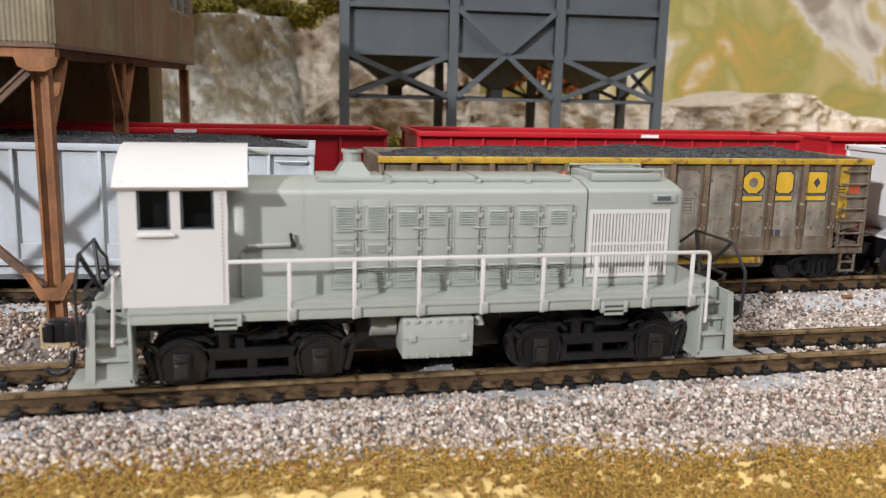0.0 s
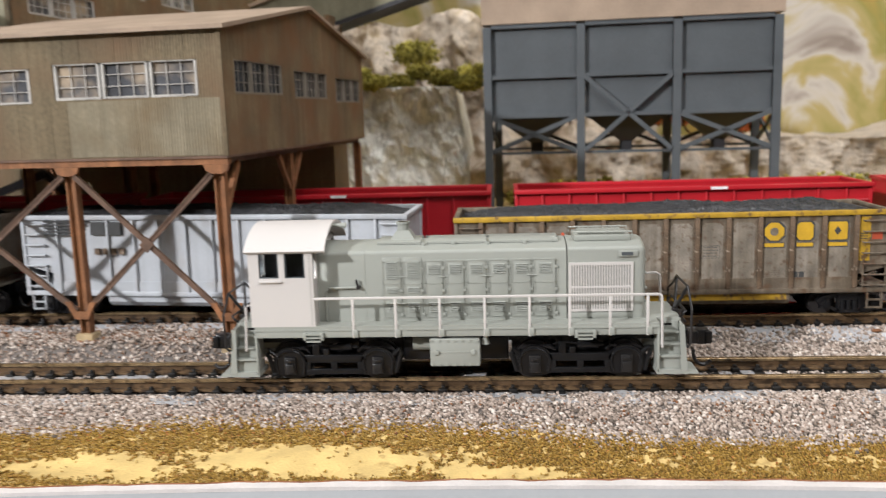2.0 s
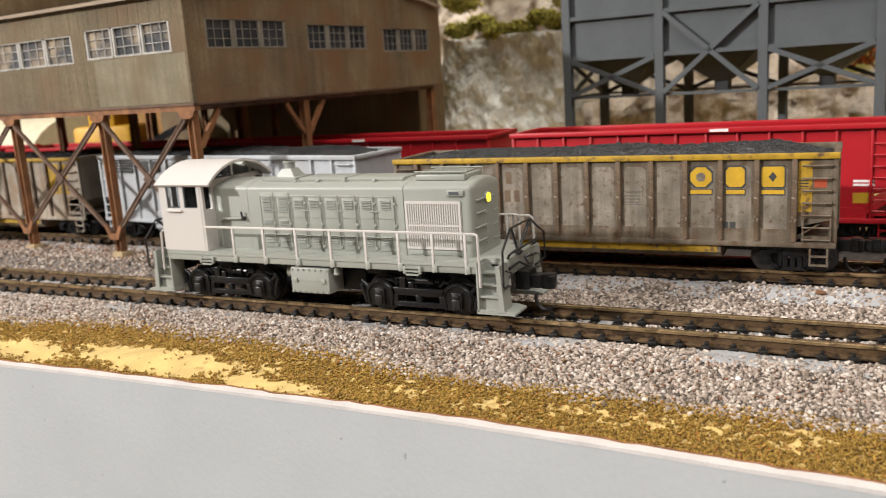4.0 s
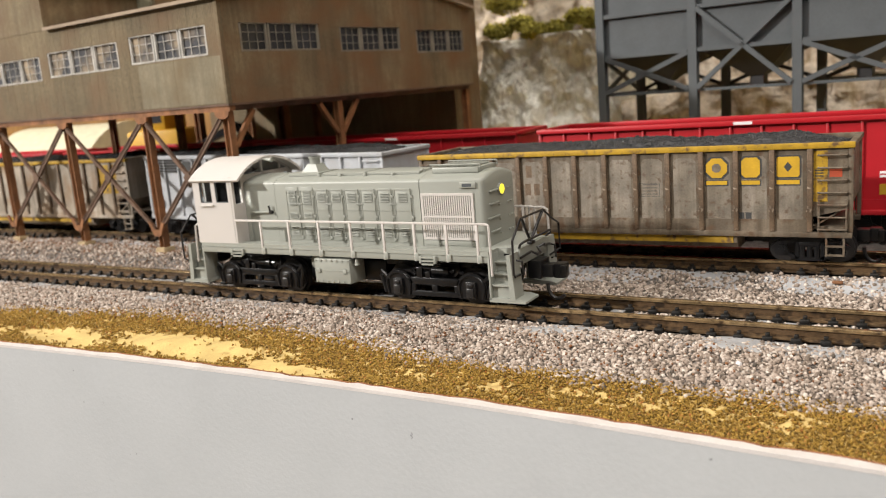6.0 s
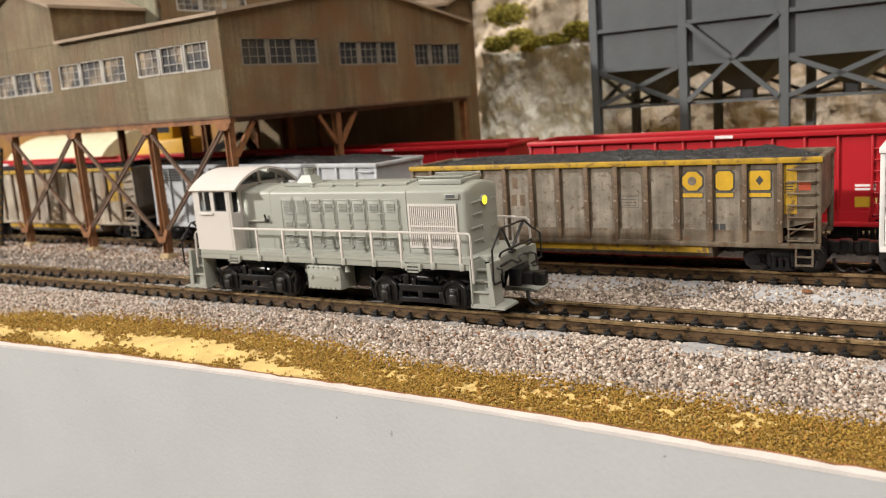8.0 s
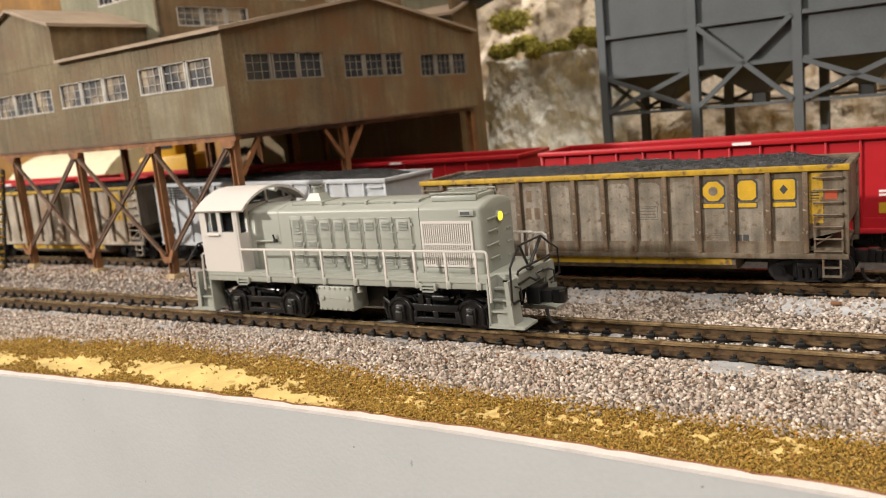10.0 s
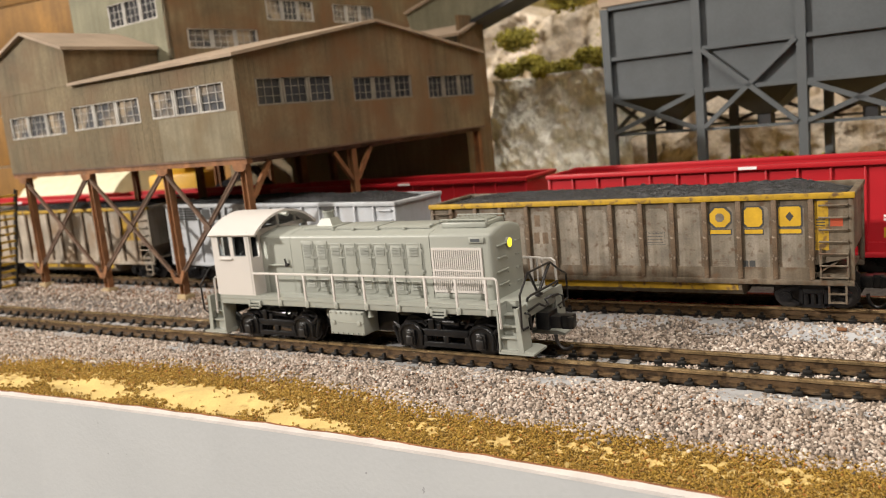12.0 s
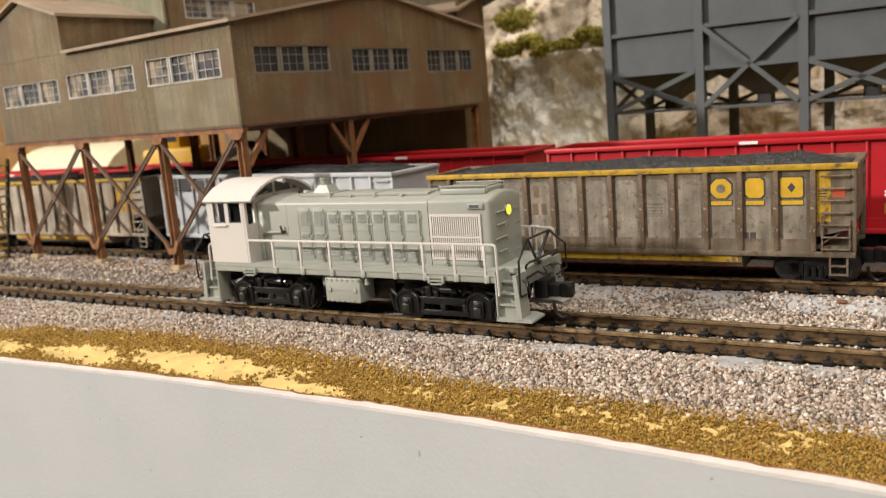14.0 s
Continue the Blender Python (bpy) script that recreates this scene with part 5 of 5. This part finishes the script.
def build_loco():
    L = thing("switcher_locomotive", 0, 0, 0, 0, "pale grey-green switcher locomotive with white cab and handrails", "locomotive")
    # running board and side sills
    part("running_board", Shape().prism([(-3.72, -0.57), (-3.335, -0.57), (-3.335, -0.93), (3.335, -0.93), (3.335, -0.57), (3.72, -0.57), (3.72, 0.57), (3.335, 0.57), (3.335, 0.93), (-3.335, 0.93), (-3.335, 0.57), (-3.72, 0.57)], "z", 0.98, 1.035), GREY, L)
    for sy in (-1, 1):
        part("side_sill", Shape().box(-3.345, 3.345, min(sy * 0.88, sy * 0.925), max(sy * 0.88, sy * 0.925), 0.84, 0.98, 0.006), GREY, L)
        part("sill_lip", Shape().box(-3.345, 3.345, min(sy * 0.925, sy * 0.94), max(sy * 0.925, sy * 0.94), 0.955, 0.985), GREY, L)
        for x in (-2.34, 2.15):
            st = Shape()
            st.box(x - 0.17, x - 0.12, min(sy * 0.92, sy * 0.97), max(sy * 0.92, sy * 0.97), 0.80, 0.93, 0.006)
            st.box(x + 0.12, x + 0.17, min(sy * 0.92, sy * 0.97), max(sy * 0.92, sy * 0.97), 0.80, 0.93, 0.006)
            for z in (0.77, 0.83, 0.89):
                st.box(x - 0.12, x + 0.12, min(sy * 0.93, sy * 0.97), max(sy * 0.93, sy * 0.97), z, z + 0.028)
            part("jacking_pad", st, GREY, L)
    part("underframe", Shape().box(-3.5, 3.5, -0.40, 0.40, 0.62, 0.97), BLACK, L)
    # hood
    hood = part("hood", Shape().skin([hood_section(-2.30), hood_section(1.875)]), GREY, L)
    nose = part("radiator_hood", Shape().skin([hood_section(1.893, -0.006, -0.006), hood_section(3.06, -0.006, -0.006), hood_section(3.12, 0.008, 0.004), hood_section(3.15, 0.035, 0.02), hood_section(3.165, 0.075, 0.045)]), GREY, L)
    part("hood_top_joint", Shape().skin([hood_section(-1.50, -0.004, -0.004), hood_section(-1.48, -0.004, -0.004)]), GREY, hood)
    for x0, x1 in ((-1.3, -0.55), (-0.45, 0.55), (0.6, 1.75)):
        part("roof_hatch", Shape().prism([(-0.34, 2.30), (-0.34, 2.335), (-0.30, 2.352), (0.30, 2.352), (0.34, 2.335), (0.34, 2.30)], "x", x0, x1), GREY, hood)
    for x in (-0.5, 0.0, 0.58, 1.2):
        for y in (-0.38, 0.38):
            part("lift_ring", Shape().box(x - 0.03, x + 0.03, y - 0.025, y + 0.025, 2.27, 2.33, 0.008), GREY, hood)
    part("signal_dome", Shape().rod((1.72, -0.18, 2.30), (1.72, -0.18, 2.37), 0.05, 12, 0.03), GREY, hood)
    part("marker_lamp", Shape().box(1.85, 1.90, 0.2, 0.26, 2.28, 2.36, 0.01), MARKRED, hood, "small red marker")
    # stack
    st = Shape().skin([[(-1.12, -0.20, 2.30), (-0.64, -0.20, 2.30), (-0.64, 0.20, 2.30), (-1.12, 0.20, 2.30)], [(-0.99, -0.12, 2.50), (-0.77, -0.12, 2.50), (-0.77, 0.12, 2.50), (-0.99, 0.12, 2.50)]])
    stack = part("smokestack", st, GREY, L)
    part("stack_pipe", Shape().rod((-0.88, 0, 2.49), (-0.88, 0, 2.63), 0.105, 24).rod((-0.88, 0, 2.61), (-0.88, 0, 2.645), 0.125, 24), GREY, stack)
    part("stack_mouth", Shape().rod((-0.88, 0, 2.645), (-0.88, 0, 2.648), 0.085, 20), BLACK, stack, "dark stack opening")
    # fan housing on the nose
    fan = part("fan_housing", Shape().box(2.02, 2.95, -0.36, 0.36, 2.30, 2.40, 0.02), GREY, L)
    part("fan_shutter", Shape().box(2.10, 2.86, -0.28, 0.28, 2.40, 2.43, 0.012), GREY, fan)
    for y in (-0.33, 0.33):
        part("fan_rail", Shape().wire([(1.98, y, 2.36), (1.98, y, 2.445), (2.98, y, 2.445), (2.98, y, 2.36)], 0.014), GREY, fan)
    for i in range(9):
        part("shutter_slat", Shape().box(2.14 + 0.08 * i, 2.18 + 0.08 * i, -0.26, 0.26, 2.43, 2.438), GREY, fan)
    # hood side doors, both sides
    edges = [-1.22, -0.86, -0.50, -0.15, 0.20, 0.57, 0.94, 1.31, 1.72]
    for face in (-1, 1):
        y = face * 0.60
        for i, (a, b) in enumerate(zip(edges, edges[1:])):
            d = part("hood_door", Shape().box(a + 0.03, b - 0.025, min(y, y + face * 0.012), max(y, y + face * 0.012), 1.09, 2.07 if i > 1 else 2.12, 0.005), GREY, hood)
            c = (a + b) / 2 + 0.01
            sets = ((1.76, 2.06, 10), (1.52, 1.62, 4), (1.18, 1.36, 6)) if i < 2 else ((1.83, 2.0, 6), (1.18, 1.36, 6))
            for z0, z1, n in sets:
                lv = louvres(c - 0.10, c + 0.10, z0, z1, n, face)
                ob = part("louvre", lv, GREY, d)
                ob.location = (0, face * 0.012 * S, 0)
            yo = y + face * 0.012
            edge = Shape()
            for xa, xb, za, zb in ((a + 0.035, b - 0.03, 1.095, 1.112), (a + 0.035, b - 0.03, 1.665, 1.682), (a + 0.035, b - 0.03, 2.045, 2.062), (a + 0.035, a + 0.05, 1.112, 2.045), (b - 0.045, b - 0.03, 1.112, 2.045)):
                edge.box(xa, xb, min(yo, yo + face * 0.008), max(yo, yo + face * 0.008), za, zb)
            part("door_edge", edge, GREY, d)
            hw = Shape()
            for z in (1.14, 1.55, 1.93):
                hw.box(b - 0.035, b + 0.012, min(y, y + face * 0.026), max(y, y + face * 0.026), z - 0.024, z + 0.024, 0.004)
            if i % 2 == 0:
                for z in (1.33, 1.79):
                    hw.rod((b - 0.09, y + face * 0.02, z), (b + 0.07, y + face * 0.02, z), 0.011, 6)
            part("hinge", hw, GREY, d)
            for j in range(22):
                part("rivet", RIVET, GREY, d).location = ((b - 0.002) * S, (y + face * 0.012) * S, (1.11 + 0.044 * j) * S)
        # pipe and valve behind the cab
        part("sand_pipe", Shape().wire([(-2.16, y + face * 0.04, 1.06), (-2.16, y + face * 0.04, 1.55), (-2.10, y + face * 0.04, 1.62), (-1.58, y + face * 0.04, 1.63)], 0.022), GREY, hood)
        part("valve", Shape().rod((-1.60, y, 1.63), (-1.60, y + face * 0.07, 1.63), 0.035, 10).rod((-1.61, y + face * 0.05, 1.65), (-1.63, y + face * 0.06, 1.76), 0.02, 6), WIRE, hood, "small dark valve handle")
        # radiator shutters
        fr = Shape()
        ya, yb = min(y, y + face * 0.03), max(y, y + face * 0.03)
        fr.box(1.91, 2.96, ya, yb, 1.94, 1.985).box(1.91, 2.96, ya, yb, 1.16, 1.20).box(1.91, 1.955, ya, yb, 1.2, 1.94).box(2.915, 2.96, ya, yb, 1.2, 1.94).box(1.955, 2.915, ya, yb, 1.555, 1.585)
        rad = part("radiator_frame", fr, WHITE, nose, "pale radiator shutter frame")
        part("radiator_recess", Shape().box(1.955, 2.915, min(y + face * 0.008, y + face * 0.012), max(y + face * 0.008, y + face * 0.012), 1.2, 1.94), GREY, rad)
        for i in range(22):
            x = 1.985 + 0.0428 * i
            part("shutter_bar", SHUTTER, WHITE, rad).location = (x * S, y * S + face * 0.016 * S, 0)
        part("number_board", Shape().box(2.72, 3.03, min(y, y + face * 0.04), max(y, y + face * 0.04), 2.07, 2.17, 0.012), GREY, nose)
        part("number_board_glass", Shape().box(2.77, 2.95, min(y + face * 0.04, y + face * 0.044), max(y + face * 0.04, y + face * 0.044), 2.095, 2.15), STEEL, nose, "dark number board pane")
        part("lower_panel", Shape().box(1.94, 2.95, min(y, y + face * 0.02), max(y, y + face * 0.02), 1.06, 1.14, 0.006), GREY, nose)
    # nose end: headlight, grab irons, rivets
    part("headlight", Shape().rod((3.14, 0, 1.97), (3.205, 0, 1.97), 0.098, 24), GREY, nose)
    part("headlight_lens", Shape().rod((3.20, 0, 1.97), (3.215, 0, 1.97), 0.085, 24), LENS, nose, "glowing yellow headlight lens")
    for i, z in enumerate((1.28, 1.52, 1.76, 1.98)):
        y0, y1 = (-0.42, -0.12) if i != 1 else (-0.50, -0.10)
        part("grab_iron", Shape().wire([(3.13, y0, z), (3.19, y0, z), (3.19, y1, z), (3.13, y1, z)], 0.018), GREY, nose)
    for y in (-0.05, 0.3, 0.42):
        for z in (1.2, 1.45, 1.7, 1.95):
            part("latch", Shape().box(3.14, 3.18, y - 0.03, y + 0.03, z - 0.02, z + 0.02, 0.006), GREY, nose)
    # cab
    x0, x1, w, zt = -3.38, -2.30, 0.93, 2.33
    cab = part("cab_roof", Shape().prism(arc(0.985, 2.315, 0.385) + arc(0.985, 2.315, 0.385, shrink=0.05)[::-1], "x", -3.43, -2.08), WHITE, L, "white arched cab roof")
    wins = [(-3.20, -2.87, 1.86, 2.28), (-2.77, -2.43, 1.86, 2.28)]
    for sy in (-1, 1):
        part("cab_side", Shape().wall(x0, x1, 1.035, zt, min(sy * w, sy * (w - 0.06)), max(sy * w, sy * (w - 0.06)), wins), WHITE, L, "white cab side with two windows")
        for a, b, c, d in wins:
            g = part("cab_window", Shape().box(a, b, min(sy * 0.895, sy * 0.885), max(sy * 0.895, sy * 0.885), c, d), CABGLASS, L, "clear cab window pane")
            g.visible_shadow = False
            fr = Shape()
            yy = (min(sy * 0.90, sy * 0.915), max(sy * 0.90, sy * 0.915))
            fr.box(a, a + 0.025, *yy, c, d).box(b - 0.025, b, *yy, c, d).box(a, b, *yy, c, c + 0.02).box(a, b, *yy, d - 0.02, d)
            part("window_frame", fr, STEEL, g, "dark window gasket")
        part("arm_rest", Shape().box(-3.2, -2.83, min(sy * w, sy * (w + 0.04)), max(sy * w, sy * (w + 0.04)), 1.79, 1.825, 0.006), WHITE, L)
        for j in range(26):
            part("rivet", RIVET, WHITE, L).location = (-2.35 * S, sy * w * S, (1.08 + 0.046 * j) * S)
    for xa, xb, name in ((x0, x0 + 0.06, "cab_rear_wall"), (x1 - 0.06, x1, "cab_front_wall")):
        holes = [(-0.86, -0.66, 1.82, 2.28), (0.66, 0.86, 1.82, 2.28)] + ([(-0.52, -0.06, 1.80, 2.28), (0.06, 0.52, 1.80, 2.28)] if name == "cab_rear_wall" else [])
        part(name, Shape().wall(-w + 0.06, w - 0.06, 1.035, zt, xa, xb, holes, "y"), WHITE, L)
        for a, b, c, d in holes:
            g = part("cab_window", Shape().box((xa + xb) / 2 - 0.005, (xa + xb) / 2 + 0.005, a, b, c, d), CABGLASS, L)
            g.visible_shadow = False
        # arched head of the wall with two lights
        head = Shape().prism(arc(0.93, 2.33, 0.35) + arc(0.93, 2.33, 0.35, shrink=0.07)[::-1], "x", xa, xb)
        head.box(xa, xb, -0.03, 0.03, 2.33, 2.64).box(xa, xb, -0.93, 0.93, 2.33, 2.37).box(xa, xb, -0.58, -0.53, 2.33, 2.52).box(xa, xb, 0.53, 0.58, 2.33, 2.52)
        part("arched_head", head, WHITE, L)
        g = part("arched_glass", Shape().prism(arc(0.88, 2.35, 0.31), "x", (xa + xb) / 2 - 0.006, (xa + xb) / 2 + 0.006), CABGLASS, L)
        g.visible_shadow = False
    # added black block: stops light through the cab, so its windows look dark
    inner = Shape().box(-3.30, -2.38, -0.80, 0.80, 1.04, 1.5).box(-3.24, -2.46, -0.45, 0.45, 1.5, 2.30)
    part("cab_interior", inner, BLACK, L, "black block added inside the cab to darken its windows")
    part("horn", Shape().rod((-2.10, -0.16, 2.63), (-1.85, -0.16, 2.62), 0.02, 8, 0.05), GREY, cab)
    # handrails
    posts = [-1.66, -0.95, -0.22, 0.52, 1.25, 1.90, 2.55, 3.15]
    for sy in (-1, 1):
        y = sy * 0.925
        rail = part("handrail", Shape().box(-2.30, 3.33, min(y - 0.02, y + 0.02), max(y - 0.02, y + 0.02), 1.485, 1.525, 0.008).wire([(3.32, y, 1.505), (3.36, y, 1.49), (3.375, y, 1.45), (3.385, y, 0.62)], 0.022), WHITE, L, "white handrail")
        for x in posts:
            p = part("stanchion", Shape().box(x - 0.022, x + 0.022, y - 0.02, y + 0.02, 0.83, 1.49, 0.006), WHITE, rail)
            part("bracket", Shape().box(x - 0.01, x + 0.075, min(y - 0.01 * sy, y + 0.03 * sy), max(y - 0.01 * sy, y + 0.03 * sy), 0.84, 0.97, 0.012), GREY, L)
        part("rear_handrail", Shape().wire([(-3.40, y, 1.42), (-3.46, y, 1.38), (-3.50, y, 0.62)], 0.022), WHITE, L)
    # white end loops and black wire rails
    for sy in (-1, 1):
        if sy > 0:
            part("end_rail", Shape().wire([(3.30, 0.86, 1.04), (3.30, 0.86, 1.50), (3.60, 0.86, 1.50), (3.66, 0.86, 1.46), (3.68, 0.86, 0.98)], 0.024), WHITE, L, "white end handrail")
    for sg in (-1, 1):
        wv = Shape()
        wv.wire([(3.76 * sg, -0.64, 0.60), (3.80 * sg, -0.92, 0.62), (3.82 * sg, -1.0, 0.70), (3.83 * sg, -1.0, 1.25), (3.84 * sg, -0.66, 1.56), (3.84 * sg, 0.26, 1.56), (3.84 * sg, 0.60, 1.36), (3.83 * sg, 0.95, 1.20), (3.82 * sg, 1.0, 0.72), (3.76 * sg, 0.64, 0.66)], 0.02)
        wv.wire([(3.84 * sg, -0.62, 1.55), (3.74 * sg, -0.10, 1.06), (3.84 * sg, 0.24, 1.55)], 0.028)
        wv.wire([(3.73 * sg, -0.55, 1.03), (3.78 * sg, -0.62, 1.10), (3.82 * sg, -0.58, 1.14), (3.82 * sg, 0.58, 1.14), (3.80 * sg, 0.64, 1.08), (3.73 * sg, 0.55, 1.03)], 0.022)
        wv.box(min(3.70 * sg, 3.80 * sg), max(3.70 * sg, 3.80 * sg), -0.17, -0.03, 1.02, 1.08, 0.01)
        part("wire_rail", wv, WIRE, L, "black wire end railing")
        part("cut_lever", Shape().wire([(3.78 * sg, -0.62, 0.88), (3.82 * sg, -0.26, 0.92), (3.90 * sg, -0.20, 0.86), (3.90 * sg, -0.06, 0.86), (3.82 * sg, 0.0, 0.94), (3.90 * sg, 0.10, 0.98), (3.84 * sg, 0.26, 0.92), (3.78 * sg, 0.62, 0.88)], 0.024), WIRE, L, "black uncoupling lever")
        for sy in (-1, 1):
            part("step_grab", Shape().wire([(3.74 * sg, sy * 0.70, 0.86), (3.84 * sg, sy * 0.70, 0.84), (3.86 * sg, sy * 0.70, 0.62), (3.77 * sg, sy * 0.70, 0.60)], 0.02), WIRE, L)
        part("end_sill", Shape().box(min(3.68 * sg, 3.75 * sg), max(3.68 * sg, 3.75 * sg), -0.575, 0.575, 0.74, 1.03, 0.012), GREY, L)
        part("coupler_pocket", Shape().box(min(3.70 * sg, 3.95 * sg), max(3.70 * sg, 3.95 * sg), -0.20, 0.20, 0.42, 0.74, 0.02), BLACK, L)
        coupler(L, 3.92 * sg, sg)
        for sy in (-1, 1):
            loco_steps(L, sg, sy)
    # tanks and boxes between the trucks
    for sy in (-1, 1):
        a, b = min(sy * 0.94, sy * 0.46), max(sy * 0.94, sy * 0.46)
        box = part("battery_box", Shape().box(-0.40, 0.43, a, b, 0.33, 0.80, 0.02), GREY, L)
        part("box_joint", Shape().box(-0.39, 0.42, min(sy * 0.94, sy * 0.946), max(sy * 0.94, sy * 0.946), 0.565, 0.585), GREY, box)
        for x, z in [(-0.36 + 0.125 * i, q) for i in range(7) for q in (0.36, 0.77)] + [(-0.30, 0.60), (0.33, 0.60)]:
            part("bolt", Shape().rod((x, sy * 0.935, z), (x, sy * 0.96, z), 0.02, 8), GREY, box)
        for x in (-0.29, 0.32):
            part("clasp", Shape().box(x - 0.04, x + 0.04, min(sy * 0.94, sy * 0.965), max(sy * 0.94, sy * 0.965), 0.53, 0.61, 0.008), GREY, box)
        part("air_tank", Shape().rod((-0.72, sy * 0.48, 0.64), (-0.42, sy * 0.48, 0.64), 0.15, 20), GREY, L)
        part("bell", Shape().rod((0.52, sy * 0.80, 0.68), (0.52, sy * 0.80, 0.82), 0.075, 14, 0.03), GREY, L)
    part("fuel_tank", Shape().box(-0.9, 0.9, -0.44, 0.44, 0.30, 0.70, 0.03), BLACK, L)
    for cx in (-2.07, 2.09):
        loco_truck(L, cx)
    return L


def cab_glass():
    m = bpy.data.materials.new("clear_glazing")
    m.use_nodes = True
    p = m.node_tree.nodes["Principled BSDF"]
    p.inputs["Base Color"].default_value = (0.75, 0.78, 0.78, 1)
    p.inputs["Roughness"].default_value, p.inputs["Transmission Weight"].default_value, p.inputs["IOR"].default_value = 0.03, 1.0, 1.12
    return m


CABGLASS = cab_glass()
RIVET = Shape().box(-0.008, 0.008, -0.010, 0.010, -0.008, 0.008).mesh("rivet")
RIVET.materials.append(GREY)
SHUTTER = Shape().box(-0.011, 0.011, -0.012, 0.012, 1.20, 1.94).mesh("shutter_bar")
SHUTTER.materials.append(WHITE)
build_loco()


# ---- ballast, ground foam and litter ----
def scatter_stones():
    rng = np.random.default_rng(11)
    def field(n, x0, x1, y0, y1, keep, lo, hi, lift):
        x, y = rng.uniform(x0, x1, n), rng.uniform(y0, y1, n)
        ok = np.array([keep(a, b) for a, b in zip(x, y)])
        x, y = x[ok], y[ok]
        r = rng.uniform(lo, hi, len(x)) * np.where(rng.random(len(x)) < 0.08, 1.3, 1.0)
        z = np.array([ground_z(a, b) for a, b in zip(x, y)]) + r * rng.uniform(lift, 0.75, len(x))
        return np.stack([x, y, z], -1), r
    def glue_free(x, y):
        """Thin spots where the glued bed shows between the stones."""
        return noise.noise((x * 0.55, y * 0.8, 21)) > -0.16 - 0.5 * smooth(-0.95, -1.35, y) or rng.random() < 0.22
    def shoulder(x, y):
        e = foam_edge(x)
        return y > e - 0.25 and (y > e or rng.random() < 0.5 + (y - e) * 2) and glue_free(x, y)
    sets = {
        "front": field(56000, -15, 15, -2.95, -0.67, shoulder, 0.019, 0.036, 0.15),
        "between rails": field(5000, -15, 15, -0.38, 0.38, lambda x, y: True, 0.02, 0.034, 0.0),
        "between tracks": field(27000, -15, 15, 0.68, 2.95, lambda x, y: noise.noise((x * 0.5, y * 0.8, 31)) > -0.22 - 0.5 * smooth(1.0, 1.4, y) * smooth(2.7, 2.3, y) or rng.random() < 0.25, 0.022, 0.040, 0.1),
        "far": field(6000, -24, -15, -2.0, 3.0, lambda x, y: abs(y) > 0.8, 0.03, 0.05, 0.1),
    }
    for key, (p, r) in sets.items():
        me = scatter("ballast_stones", *ICO, p, r, rng.uniform(0, 6.28, (len(p), 2)), STONE)
        tagged(new("ballast_stones", me), "loose grey and pinkish ballast stones beside the rails", "ballast", kind="stuff")


def scatter_foam():
    rng = np.random.default_rng(12)
    n = 185000
    x = rng.uniform(-17, 15, n)
    e = np.array([edge_y(a) for a in x])
    f = np.array([foam_edge(a) for a in x])
    y = e + 0.06 + (f + 0.22 - e - 0.06) * rng.random(n)
    keep = np.array([bare(a, b) < 0.22 + 0.35 * (q - 0.5) and (b < g or q < 0.45) for a, b, g, q in zip(x, y, f, rng.random(n))])
    x, y = x[keep], y[keep]
    r = rng.uniform(0.006, 0.015, len(x))
    z = np.array([ground_z(a, b) for a, b in zip(x, y)]) + r * rng.uniform(0.0, 3.2, len(x))
    me = scatter("ground_foam", *TETRA, np.stack([x, y, z], -1), r, rng.uniform(0, 6.28, (len(x), 2)), FOAM)
    tagged(new("ground_foam", me), "coarse brown and olive ground foam on ochre earth", "ground foam", kind="stuff")
    # sparse flecks on the ballast and under the plant
    m = 700
    x, y = rng.uniform(-14, 14, m), rng.uniform(-2.2, -1.1, m)
    x2, y2 = rng.uniform(-16, -3.2, 1300), rng.uniform(1.1, 2.7, 1300)
    x, y = np.r_[x, x2], np.r_[y, y2]
    z = np.array([ground_z(a, b) for a, b in zip(x, y)]) + 0.05
    me = scatter("litter", *OCTA, np.stack([x, y, z], -1), rng.uniform(0.012, 0.03, len(x)), rng.uniform(0, 6.28, (len(x), 2)), LEAFBIT)
    tagged(new("litter", me), "brown and rusty flecks strewn on the ballast", "litter", kind="stuff")


def ballast_film():
    """Shiny dried glue at the ends of the ties, in irregular patches."""
    for y0, y1, seed in ((-1.20, -0.64, 1), (-0.39, 0.39, 4), (0.64, 1.05, 2), (2.40, 2.98, 3)):
        me = grid_mesh("glue_film", -15, 15, y0, y1, 300, 8, lambda x, y: ground_z(x, y) + 0.014 + 0.05 * noise.noise((x * 0.9, y * 1.7, seed)) + 0.012 * noise.noise((x * 3, y * 5, seed)), GLUE)
        tagged(new("glue_film", me), "shiny bluish dried glue between ties and ballast", "glue", kind="stuff")


scatter_stones()
scatter_foam()
ballast_film()
tagged(part("white_stone", Shape().skin([[(7.45 + 0.06 * math.cos(a) * k, -1.55 + 0.05 * math.sin(a) * k, -0.36 + h) for a in [i * 1.047 for i in range(6)]] for k, h in ((0.7, 0.0), (1.0, 0.04), (0.75, 0.09), (0.2, 0.11))]), MARKWH), "single bright white stone on the ballast", "stone")
tagged(part("dry_leaf_chip", Shape().box(8.23, 8.40, 2.62, 2.72, -0.15, -0.10, 0.015), LEAFBIT), "rust-brown chip lying on the ballast", "debris")


# ---- what moves ----
def motions():
    """Nothing but the camera moves."""


motions()
